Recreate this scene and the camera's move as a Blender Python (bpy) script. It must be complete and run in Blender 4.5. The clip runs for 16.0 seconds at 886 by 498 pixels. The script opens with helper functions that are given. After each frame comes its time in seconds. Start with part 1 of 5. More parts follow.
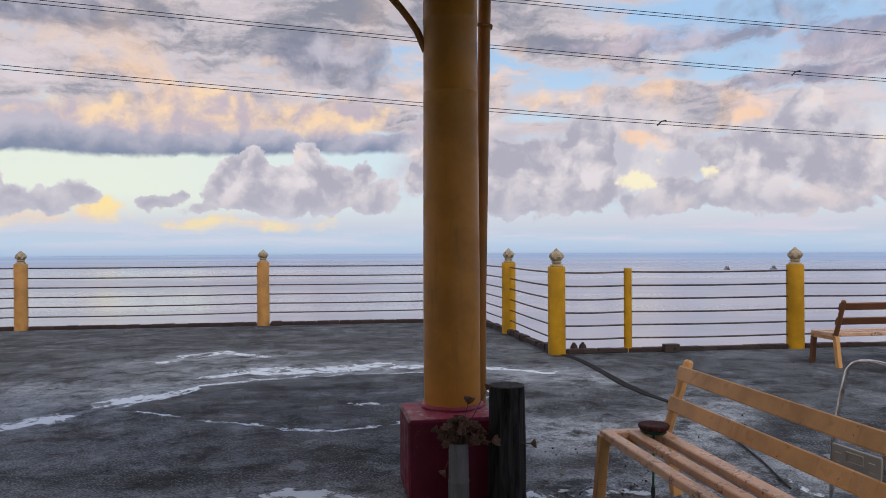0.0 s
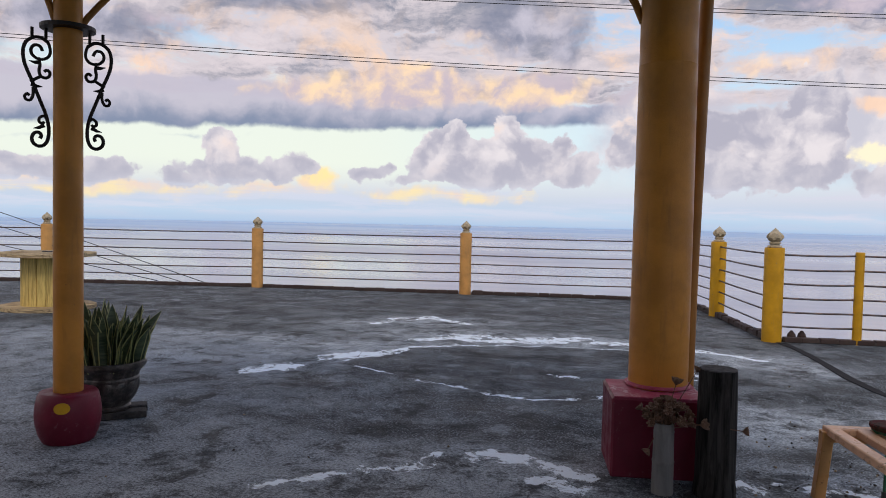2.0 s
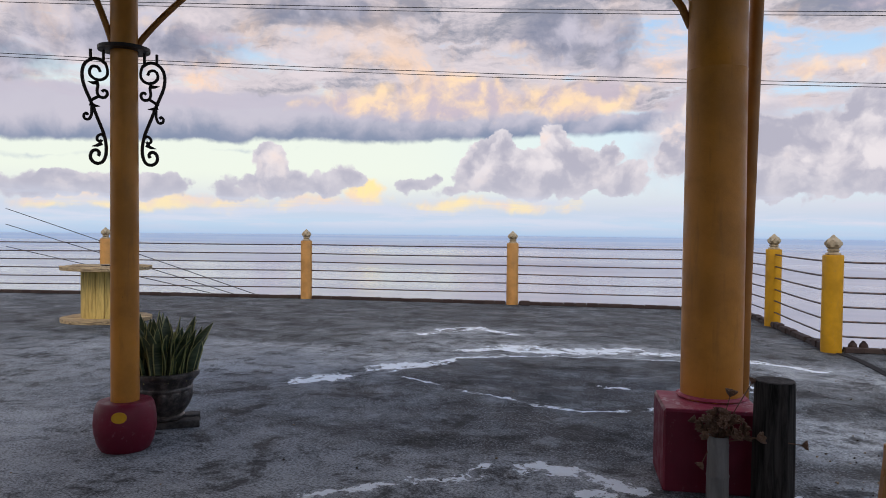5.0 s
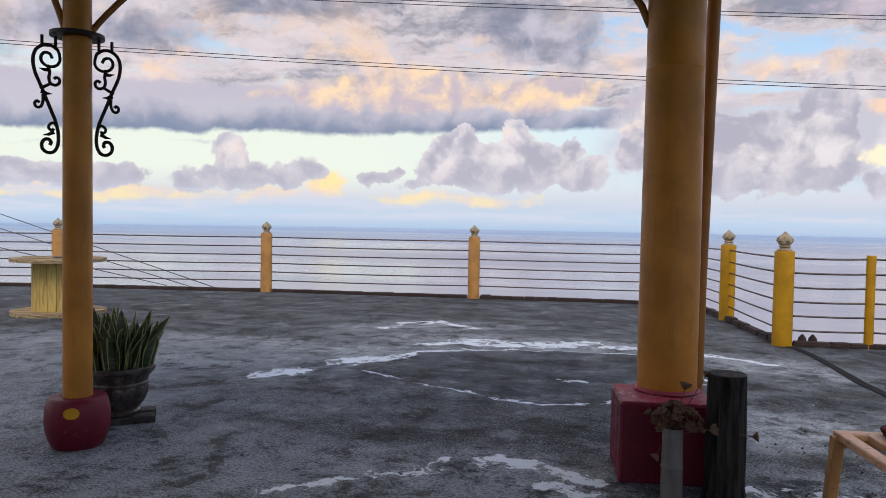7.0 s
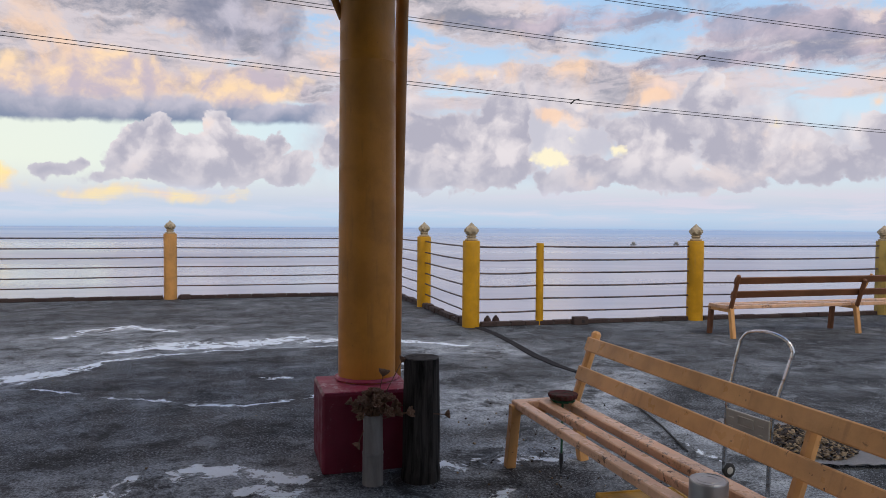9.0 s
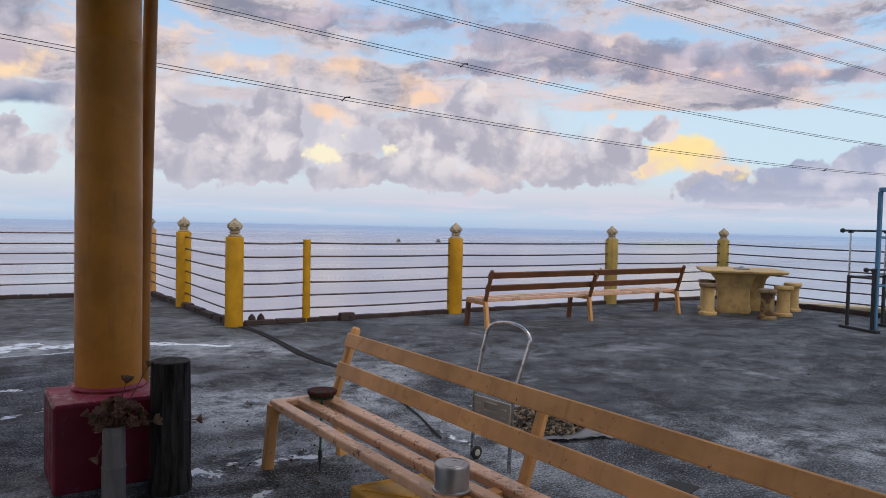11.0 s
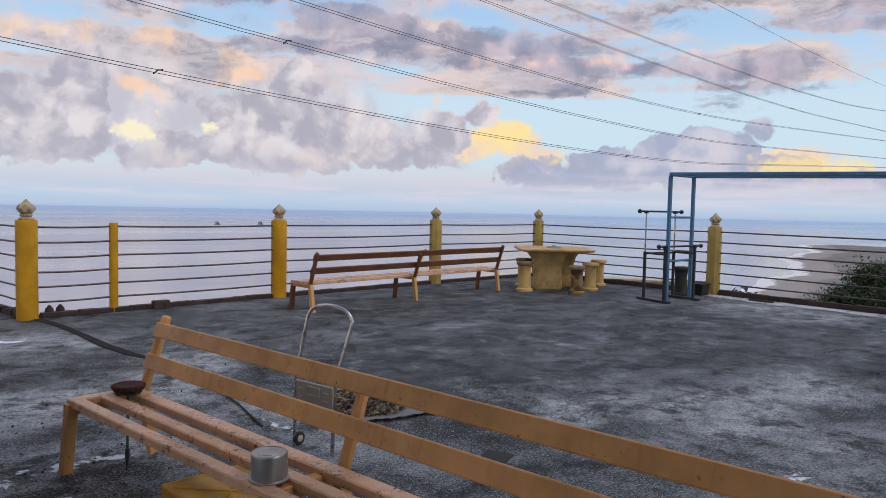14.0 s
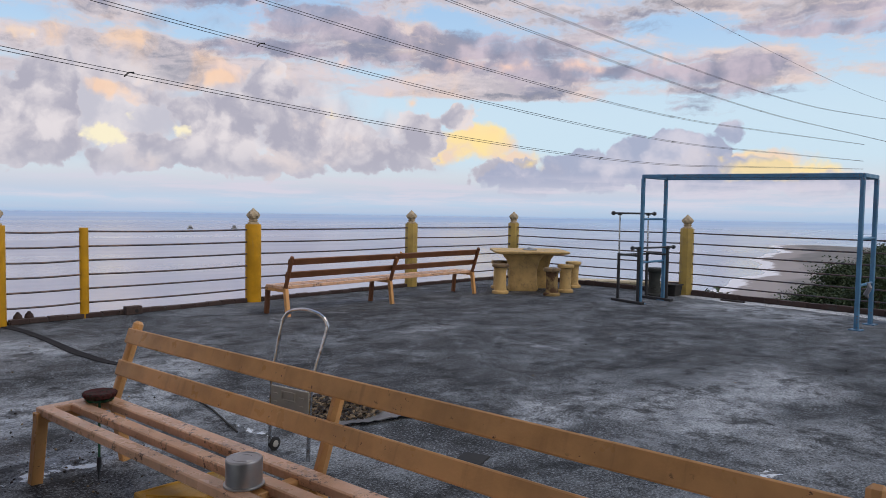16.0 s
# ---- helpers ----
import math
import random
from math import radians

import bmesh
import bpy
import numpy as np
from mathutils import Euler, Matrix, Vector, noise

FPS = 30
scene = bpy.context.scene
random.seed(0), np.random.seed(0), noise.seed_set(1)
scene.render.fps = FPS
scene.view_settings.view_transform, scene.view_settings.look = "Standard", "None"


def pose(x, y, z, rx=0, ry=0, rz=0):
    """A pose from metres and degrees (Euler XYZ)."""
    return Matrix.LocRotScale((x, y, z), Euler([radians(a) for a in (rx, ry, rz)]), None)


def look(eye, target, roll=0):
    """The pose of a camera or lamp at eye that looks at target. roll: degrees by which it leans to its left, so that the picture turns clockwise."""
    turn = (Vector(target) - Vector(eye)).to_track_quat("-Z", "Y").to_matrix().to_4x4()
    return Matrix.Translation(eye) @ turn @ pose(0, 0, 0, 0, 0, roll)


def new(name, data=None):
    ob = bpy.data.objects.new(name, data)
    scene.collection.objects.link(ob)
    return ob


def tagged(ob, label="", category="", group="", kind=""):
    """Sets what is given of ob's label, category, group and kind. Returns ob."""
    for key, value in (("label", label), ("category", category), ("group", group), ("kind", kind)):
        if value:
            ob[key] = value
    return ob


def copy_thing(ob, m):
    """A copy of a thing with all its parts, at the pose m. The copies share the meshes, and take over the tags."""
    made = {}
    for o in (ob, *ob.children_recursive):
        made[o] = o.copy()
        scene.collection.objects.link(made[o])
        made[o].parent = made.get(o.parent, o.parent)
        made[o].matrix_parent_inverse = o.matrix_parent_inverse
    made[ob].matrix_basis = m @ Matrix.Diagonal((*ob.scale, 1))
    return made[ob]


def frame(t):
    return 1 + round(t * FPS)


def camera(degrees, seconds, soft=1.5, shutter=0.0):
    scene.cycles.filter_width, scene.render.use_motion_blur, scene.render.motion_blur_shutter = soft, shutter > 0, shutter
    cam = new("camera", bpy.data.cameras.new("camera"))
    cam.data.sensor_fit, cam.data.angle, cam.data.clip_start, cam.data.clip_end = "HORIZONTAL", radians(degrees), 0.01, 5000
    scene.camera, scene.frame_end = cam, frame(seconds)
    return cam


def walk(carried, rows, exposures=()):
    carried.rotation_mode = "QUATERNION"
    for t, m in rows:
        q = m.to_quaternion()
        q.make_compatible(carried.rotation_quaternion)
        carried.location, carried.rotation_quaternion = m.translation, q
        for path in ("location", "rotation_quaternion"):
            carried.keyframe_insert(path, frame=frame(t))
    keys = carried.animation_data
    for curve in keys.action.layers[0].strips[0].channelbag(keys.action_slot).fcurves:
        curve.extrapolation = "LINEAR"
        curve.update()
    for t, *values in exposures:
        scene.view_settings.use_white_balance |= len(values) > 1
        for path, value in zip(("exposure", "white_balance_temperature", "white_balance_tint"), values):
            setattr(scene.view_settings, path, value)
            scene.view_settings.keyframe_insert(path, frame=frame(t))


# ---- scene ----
cam = camera(63.6, 16.0, soft=0.9)
# seconds, eye, target, roll
PATH = [
    (0, (0.114, 0.022, 1.51), (0.095, 2.022, 1.506), -0.3),
    (0.5, (0.082, -0.022, 1.51), (-0.054, 1.973, 1.485), 0.4),
    (1, (0.063, -0.04, 1.513), (-0.246, 1.935, 1.461), 1.0),
    (1.5, (0.054, -0.079, 1.517), (-0.405, 1.866, 1.445), 1.3),
    (2, (0.052, -0.083, 1.516), (-0.505, 1.836, 1.433), 1.2),
    (2.5, (0.058, -0.08, 1.516), (-0.549, 1.824, 1.433), 1.0),
    (3, (0.061, -0.068, 1.516), (-0.575, 1.827, 1.44), 0.7),
    (3.5, (0.063, -0.072, 1.517), (-0.598, 1.814, 1.452), 0.5),
    (4, (0.058, -0.078, 1.515), (-0.626, 1.801, 1.462), 0.5),
    (6.5, (0.057, -0.075, 1.514), (-0.598, 1.813, 1.445), 1.1),
    (7, (0.062, -0.078, 1.52), (-0.519, 1.834, 1.448), 1.0),
    (7.5, (0.069, -0.069, 1.518), (-0.384, 1.877, 1.445), 0.6),
    (8, (0.074, -0.012, 1.511), (-0.191, 1.968, 1.434), 0.3),
    (8.5, (0.09, 0.018, 1.504), (0.06, 2.017, 1.426), 0.3),
    (9, (0.11, 0.033, 1.501), (0.327, 2.02, 1.425), 0.4),
    (9.5, (0.134, 0.007, 1.507), (0.564, 1.959, 1.433), 0.7),
    (10, (0.153, 0.007, 1.507), (0.746, 1.916, 1.434), 1.0),
    (12.5, (0.213, 0.011, 1.506), (1.26, 1.713, 1.408), 1.4),
    (13, (0.22, 0.015, 1.505), (1.33, 1.675, 1.399), 1.5),
    (13.5, (0.233, 0.011, 1.504), (1.404, 1.628, 1.391), 1.3),
    (14, (0.239, 0.01, 1.505), (1.47, 1.582, 1.387), 1.2),
    (14.5, (0.253, 0.001, 1.505), (1.529, 1.536, 1.385), 1.0),
    (15, (0.25, -0.004, 1.506), (1.548, 1.513, 1.387), 0.9),
    (15.5, (0.249, -0.001, 1.506), (1.548, 1.515, 1.393), 1.0),
    (16, (0.238, -0.001, 1.507), (1.521, 1.529, 1.398), 0.9),
]
walk(cam, [(t, look(eye, target, roll)) for t, eye, target, roll in PATH],
     [(0, -0.08), (1, 0.0), (2.5, 0.06), (7.5, 0.06), (9, 0.0), (12.5, -0.05), (16, -0.06)])

# ---------------------------------------------------------------- node helpers


class Nodes:
    """A small builder for one node tree."""

    def __init__(self, tree):
        self.t = tree
        tree.nodes.clear()

    def n(self, kind, **props):
        node = self.t.nodes.new(kind)
        for key, value in props.items():
            if key == "operation":
                node.operation = value
            elif key == "blend_type":
                node.blend_type = value
            elif key == "data_type":
                node.data_type = value
            elif key == "sky_type":
                node.sky_type = value
            elif key == "feature":
                node.feature = value
        return node

    def put(self, socket, value):
        if isinstance(value, bpy.types.NodeSocket):
            self.t.links.new(value, socket)
        elif value is not None:
            socket.default_value = value

    def m(self, op, a, b=None, c=None, clamp=False):
        node = self.n("ShaderNodeMath", operation=op)
        node.use_clamp = clamp
        for i, v in enumerate((a, b, c)):
            if v is not None:
                self.put(node.inputs[i], v)
        return node.outputs[0]

    def ramp(self, value, lo, hi, a=0.0, b=1.0, smooth=True):
        node = self.n("ShaderNodeMapRange")
        node.interpolation_type = "SMOOTHSTEP" if smooth else "LINEAR"
        for i, v in enumerate((value, lo, hi, a, b)):
            self.put(node.inputs[i], v)
        return node.outputs[0]

    def mix(self, fac, a, b, blend="MIX"):
        node = self.n("ShaderNodeMix", data_type="RGBA", blend_type=blend)
        self.put(node.inputs[0], fac)
        self.put(node.inputs[6], a if isinstance(a, bpy.types.NodeSocket) else (*a, 1.0))
        self.put(node.inputs[7], b if isinstance(b, bpy.types.NodeSocket) else (*b, 1.0))
        return node.outputs[2]

    def vec(self, x, y, z=0.0):
        node = self.n("ShaderNodeCombineXYZ")
        for i, v in enumerate((x, y, z)):
            self.put(node.inputs[i], v)
        return node.outputs[0]

    def noise(self, vector, scale, detail=4.0, rough=0.55, distort=0.0, colour=False):
        node = self.n("ShaderNodeTexNoise")
        self.put(node.inputs["Vector"], vector)
        self.put(node.inputs["Scale"], scale)
        node.inputs["Detail"].default_value = detail
        node.inputs["Roughness"].default_value = rough
        node.inputs["Distortion"].default_value = distort
        return node.outputs["Color" if colour else "Fac"]

    def vadd(self, a, b, op="ADD"):
        node = self.n("ShaderNodeVectorMath", operation=op)
        self.put(node.inputs[0], a)
        self.put(node.inputs[1], b)
        return node.outputs[0]

    def vscale(self, a, s):
        node = self.n("ShaderNodeVectorMath", operation="SCALE")
        self.put(node.inputs[0], a)
        self.put(node.inputs[3], s)
        return node.outputs[0]


# ---------------------------------------------------------------- world: dawn sky with broken cloud
SUN_AZ, SUN_EL = 160.0, 48.0   # degrees clockwise from ahead, and above the horizon


def tone(r, g, b):
    """Linear colour of 8-bit values."""
    return tuple(((c / 255 + 0.055) / 1.055) ** 2.4 for c in (r, g, b))


def build_world():
    world = bpy.data.worlds.new("sky")
    scene.world = world
    world.use_nodes = True
    k = Nodes(world.node_tree)
    coord = k.n("ShaderNodeTexCoord").outputs["Generated"]
    sep = k.n("ShaderNodeSeparateXYZ")
    k.put(sep.inputs[0], coord)
    x, y, z = sep.outputs
    az = k.m("MULTIPLY", k.m("ARCTAN2", x, y), 57.2958)
    el = k.m("MULTIPLY", k.m("ARCSINE", z), 57.2958)
    # clear sky between the clouds
    sky = k.n("ShaderNodeTexSky", sky_type="NISHITA")
    sky.sun_disc = False
    sky.sun_elevation, sky.sun_rotation = radians(SUN_EL), radians(SUN_AZ)
    sky.altitude, sky.dust_density = 150, 2.0
    low = k.mix(k.ramp(el, 0.0, 3.0), (0.47, 0.60, 0.80), (0.70, 0.72, 0.78))
    warm = k.ramp(az, 5.0, -25.0)
    mid = k.mix(warm, (0.63, 0.80, 0.93), (0.85, 0.90, 0.79))
    clear = k.mix(k.ramp(el, 1.5, 4.5), low, mid)
    clear = k.mix(k.ramp(el, 7.0, 16.0), clear, (0.42, 0.63, 0.90))
    clear = k.mix(k.ramp(el, 20.0, 70.0), clear, (0.26, 0.45, 0.80))
    clear = k.mix(0.12, clear, k.vscale(sky.outputs[0], 0.10))
    # warped angular coordinates, so that every edge billows
    angles = k.vec(k.m("MULTIPLY", az, 0.1), k.m("MULTIPLY", el, 0.1))
    warp = k.noise(angles, 2.2, 7.0, 0.6, 0.0, True)
    warp = k.vadd(warp, (0.5, 0.5, 0.5), "SUBTRACT")
    wsep = k.n("ShaderNodeSeparateXYZ")
    k.put(wsep.inputs[0], warp)
    waz = k.m("ADD", az, k.m("MULTIPLY", wsep.outputs[0], 4.0))
    wel = k.m("ADD", el, k.m("MULTIPLY", wsep.outputs[1], 2.2))
    place = k.vec(waz, wel)

    def billow(vector):
        """Heaped, rounded lumps at three sizes."""
        total = None
        for scale, amp in ((4.0, 0.54), (10.0, 0.32), (24.0, 0.14)):
            v = k.n("ShaderNodeTexVoronoi", feature="SMOOTH_F1")
            k.put(v.inputs["Vector"], vector)
            v.inputs["Scale"].default_value = scale
            v.inputs["Smoothness"].default_value = 0.7
            q = k.m("MULTIPLY", k.m("SUBTRACT", 0.75, v.outputs["Distance"]), amp)
            total = q if total is None else k.m("ADD", total, q)
        return total

    soft_angles = k.vadd(angles, k.vscale(warp, 0.28))
    heap = billow(soft_angles)
    # broad, soft modelling of light and shade
    form = k.noise(k.vadd(soft_angles, (0.4, 0.9, 0.0)), 2.3, 6.0, 0.50, 0.3)
    form_lit = k.noise(k.vadd(soft_angles, (0.32, 1.02, 0.0)), 2.3, 6.0, 0.50, 0.3)
    relief = k.m("ADD", k.m("SUBTRACT", form, form_lit), k.m("MULTIPLY", k.m("SUBTRACT", heap, 0.36), 0.12))

    # high broken layer in perspective
    inv = k.m("DIVIDE", 1.0, k.m("ADD", k.m("MAXIMUM", z, 0.0), 0.13))
    plane = k.vec(k.m("MULTIPLY", x, inv), k.m("MULTIPLY", y, inv))
    big = k.noise(k.vadd(plane, (0.7, 0.2, 0.0)), 0.62, 5.0, 0.55, 0.3)
    fine = k.noise(k.vadd(plane, (3.1, 7.7, 0.0)), 1.9, 10.0, 0.60, 0.35)
    fine_lit = k.noise(k.vadd(plane, (3.0, 7.55, 0.0)), 1.9, 10.0, 0.60, 0.35)
    streak = k.noise(k.vadd(k.vec(k.m("MULTIPLY", az, 0.045), k.m("MULTIPLY", el, 0.22)), k.vscale(warp, 0.5)), 1.7, 9.0, 0.62, 0.3)
    cover = k.m("ADD", k.ramp(az, 62.0, 14.0, 0.035, 0.085), k.ramp(el, 6.5, 9.5, -0.4, 0.0))
    cover = k.m("ADD", cover, k.ramp(el, 40.0, 80.0, 0.0, -0.05))
    dens = k.m("ADD", k.m("ADD", k.m("MULTIPLY", big, 0.40), k.m("MULTIPLY", fine, 0.35)), k.m("MULTIPLY", streak, 0.25))
    dens = k.m("ADD", dens, cover)
    high = k.ramp(dens, 0.490, 0.555)
    thick = k.ramp(k.m("ADD", dens, k.m("MULTIPLY", k.m("SUBTRACT", streak, 0.5), 0.45)), 0.52, 0.66)
    body = k.mix(thick, (0.64, 0.58, 0.62), (0.27, 0.28, 0.35))
    body = k.mix(k.ramp(k.m("SUBTRACT", fine, fine_lit), -0.01, 0.10, 0.0, 0.5), body, (0.78, 0.69, 0.72))
    lit = k.noise(k.vadd(k.vadd(angles, k.vscale(warp, 0.3)), (5.0, 2.0, 0.0)), 1.3, 9.0, 0.62, 0.5)
    lit = k.m("MULTIPLY", k.ramp(lit, 0.48, 0.66), k.m("MULTIPLY", k.ramp(el, 17.0, 12.0, 0.2, 1.0), k.ramp(az, 48.0, 20.0, 0.35, 1.0)))
    body = k.mix(k.m("MULTIPLY", lit, 0.85), body, (0.95, 0.66, 0.47))
    col = k.mix(high, clear, body)

    def mass(items, amp=3.0, soft=0.3, base=None, grain=None):
        """A bank of rounded heaps (azimuth, height, half width, half height, in degrees) with billowing edges."""
        total = None
        for a, e, wa, we in items:
            q = k.vadd(k.vadd(place, (a, e, 0.0), "SUBTRACT"), (1 / wa, 1 / we, 0.0), "MULTIPLY")
            node = k.n("ShaderNodeVectorMath", operation="LENGTH")
            k.put(node.inputs[0], q)
            r = k.m("MULTIPLY", k.m("SUBTRACT", 1.0, node.outputs["Value"]), min(wa, we))
            total = r if total is None else k.m("SMOOTH_MAX", total, r, 0.3)
        if base is not None:
            total = k.m("MINIMUM", total, k.m("SUBTRACT", k.m("ADD", el, k.m("MULTIPLY", wsep.outputs[1], 1.2)), base))
        d = k.m("ADD", total, k.m("MULTIPLY", k.m("SUBTRACT", heap, 0.31) if grain is None else k.m("SUBTRACT", grain, 0.47), amp))
        return k.ramp(d, 0.0, soft), d

    # heavy grey masses high up, streaked where the sky opens
    m, d = mass(((-11, 15.0, 6, 2.8), (-6.5, 14.2, 3.0, 2.8), (-43, 13.5, 11, 2.6), (-54, 10.5, 9, 3.0), (-29, 16.5, 9, 1.8), (-31, 8.9, 9, 0.8), (20, 13.5, 9, 1.0), (25, 16.5, 10, 1.5)), 3.2, 2.0)
    col = k.mix(k.m("MULTIPLY", m, 0.85), col, k.mix(k.ramp(relief, -0.13, 0.16), tone(128, 133, 155), tone(196, 192, 207)))
    m, d = mass(((31, 14.2, 8, 1.3), (38, 13.5, 10, 1.0), (47, 12.5, 9, 0.8), (28, 12.0, 7, 0.9), (60, 10.6, 11, 1.1), (55, 13.8, 5, 0.6), (67, 13, 7, 1.1), (54, 10.6, 11, 1.0), (40, 11.2, 9, 0.9), (64, 8.9, 7, 0.5), (48, 9.8, 5, 0.4), (20, 15.4, 9, 1.2)), 6.0, 1.0, None, streak)
    col = k.mix(k.m("MULTIPLY", m, 0.85), col, k.mix(k.ramp(relief, -0.15, 0.2), tone(136, 141, 166), tone(206, 192, 205)))
    # long slate bank with a flat foot
    foot = k.m("ADD", 6.55, k.m("MULTIPLY", k.m("ADD", az, 28.0), 0.028))
    m, d = mass(((-48, 8.0, 16, 2.4), (-34, 8.2, 14, 2.4), (-23, 8.2, 11, 2.2), (-12, 8.2, 8, 1.8), (-5, 8.2, 5, 1.4)), 0.7, 0.5, foot)
    rise = k.m("SUBTRACT", el, foot)
    col = k.mix(k.m("MULTIPLY", m, 0.93), col, k.mix(k.ramp(k.m("ADD", rise, k.m("MULTIPLY", relief, 4.0)), 0.2, 2.3), tone(120, 132, 162), tone(192, 187, 202)))
    # peach cloud that catches the low light
    m, d = mass(((-27, 9.8, 7, 1.5), (-18, 10.5, 9, 2.1), (-9, 10.2, 8, 1.9), (-2, 9.4, 5, 1.3), (-38, 14.3, 5, 0.9), (-14, 14.0, 3, 0.7), (6.5, 11.6, 4, 1.0), (14.5, 8.5, 3, 1.0), (24, 10.3, 3.5, 0.9), (9.7, 15.5, 2, 0.9),
                 (35, 11.2, 7, 0.6), (43, 11.3, 6, 0.5), (49.5, 11.4, 2.2, 0.9), (56.5, 11.7, 4, 0.7)), 2.4, 1.1)
    col = k.mix(k.m("MULTIPLY", m, 0.92), col, k.mix(k.ramp(relief, -0.12, 0.10), tone(196, 183, 195), k.mix(k.ramp(az, 0.0, 30.0), tone(255, 222, 182), tone(250, 212, 194))))
    # soft lavender cloud behind the eastern heaps
    m, d = mass(((2, 6.5, 9, 5.0), (14, 7.0, 10, 5.0), (26, 6.5, 10, 5.0), (36, 5.0, 7, 3.4)), 2.0, 2.4, 2.3)
    col = k.mix(k.m("MULTIPLY", m, 0.9), col, k.mix(k.ramp(relief, -0.14, 0.14), tone(196, 192, 204), tone(226, 218, 222)))
    m, d = mass(((-49, 5.1, 7, 0.35), (-36, 5.8, 5, 0.2)), 0.8, 0.5)
    col = k.mix(k.m("MULTIPLY", m, 0.6), col, tone(160, 172, 196))
    # yellow light low over the sea and in the gaps
    m, d = mass(((-40, 2.0, 8, 1.0), (-29, 2.1, 7, 1.0), (-26.3, 3.0, 1.7, 1.5), (-16, 2.0, 8, 0.8), (-47, 1.9, 6, 0.9), (42.6, 5.3, 4.2, 1.7), (46, 4.2, 3.2, 1.0), (40, 4.4, 1.8, 1.1), (48.3, 3.3, 1.8, 0.9), (62, 3.7, 6, 1.3), (67, 2.8, 5, 1.0), (29.7, 7.2, 2.0, 0.8)), 1.3, 0.6)
    col = k.mix(k.m("MULTIPLY", m, 0.92), col, k.mix(k.ramp(relief, -0.14, 0.10), tone(240, 212, 190), tone(255, 228, 160)))
    # cumulus standing over the sea
    m, d = mass(((-16.4, 5.5, 2.3, 2.0), (-15.2, 6.7, 1.6, 1.5), (-14, 4.4, 4.9, 2.1), (-10.7, 6.6, 1.5, 1.9), (-10, 4.6, 3.2, 2.1), (-6.9, 5.6, 0.9, 1.4), (-6.0, 4.0, 2.4, 1.4), (-22.6, 3.5, 1.1, 0.45), (-20.4, 4.0, 0.8, 0.6), (-19.2, 3.2, 1.5, 0.4)), 1.6, 0.20, 2.5)
    m2, d2 = mass(((-33.7, 4.9, 1.7, 1.7), (-33, 3.4, 4.4, 1.2), (-27.4, 3.9, 1.6, 1.2), (-29.5, 3.0, 3.6, 1.1), (-36.8, 2.8, 2.6, 0.9), (-40.5, 3.0, 2.5, 1.2), (-44, 2.8, 4, 1.0), (-49, 3.0, 4.5, 1.2), (-55, 3.0, 5, 1.2)), 1.6, 0.22, 1.95)
    m3, d3 = mass(((-2, 5.8, 2.0, 2.5), (2, 6.4, 3.8, 3.4), (6, 6.0, 4, 3.2), (10.8, 7.8, 2.6, 3.2), (10, 4.3, 4, 1.9), (18, 3.8, 4, 1.5), (17, 8.2, 2.2, 1.3), (22.5, 6.2, 3.5, 2.9), (26.2, 8.6, 2.2, 2.9), (28.5, 5.6, 3.2, 2.9), (32, 5.2, 2.4, 2.5), (34.5, 4.4, 2.6, 1.7),
                   (38.3, 6.0, 2.3, 2.1), (41.0, 7.6, 1.9, 1.1), (36, 4.0, 3, 1.5), (44.5, 2.9, 3.4, 1.1), (46.6, 3.6, 1.2, 1.2), (24, 3.5, 14, 1.2), (5, 3.7, 7, 1.3)), 2.6, 0.28, 2.3)
    m, d = k.m("MAXIMUM", k.m("MAXIMUM", m, m2), m3), k.m("MAXIMUM", k.m("MAXIMUM", d, d2), d3)
    puff = k.m("ADD", relief, k.m("MULTIPLY", k.m("SUBTRACT", heap, 0.36), 0.24))
    body = k.mix(k.ramp(puff, -0.14, 0.15), tone(176, 174, 189), tone(227, 220, 224))
    body = k.mix(k.ramp(d, 0.55, 0.03, 0.0, 0.5), body, tone(228, 222, 226))
    body = k.mix(k.ramp(wel, 5.4, 2.6, 0.0, 0.55), body, tone(184, 184, 198))
    glow = k.m("MULTIPLY", k.ramp(k.noise(k.vadd(angles, (2.0, 4.0, 0.0)), 1.5, 5.0), 0.50, 0.64), k.ramp(relief, -0.05, 0.16))
    body = k.mix(k.m("MULTIPLY", glow, k.ramp(el, 4.0, 7.5, 0.15, 0.65)), body, tone(252, 216, 190))
    col = k.mix(m, col, body)
    # blue-grey bank climbing away to the east
    m, d = mass(((47, 2.4, 4.5, 1.5), (51, 3.0, 4.5, 2.0), (55, 4.0, 3.6, 2.2), (58, 4.4, 2.8, 2.1), (61.8, 5.9, 1.2, 1.0), (60.6, 4.6, 1.6, 1.4), (60, 2.8, 7, 1.7), (67, 2.2, 6, 1.1)), 1.7, 0.25)
    body = k.mix(k.ramp(puff, -0.16, 0.16), tone(166, 173, 198), tone(208, 205, 219))
    col = k.mix(k.m("MULTIPLY", m, k.ramp(el, 0.8, 2.4, 0.2, 0.95)), col, body)
    # bright gaps in the heaps, and lit crowns
    m, d = mass(((14.6, 5.0, 1.6, 1.1), (19.6, 5.6, 1.0, 0.7), (16.4, 6.3, 0.8, 0.4)), 1.8, 0.35)
    col = k.mix(k.m("MULTIPLY", m, 0.95), col, tone(250, 240, 208))
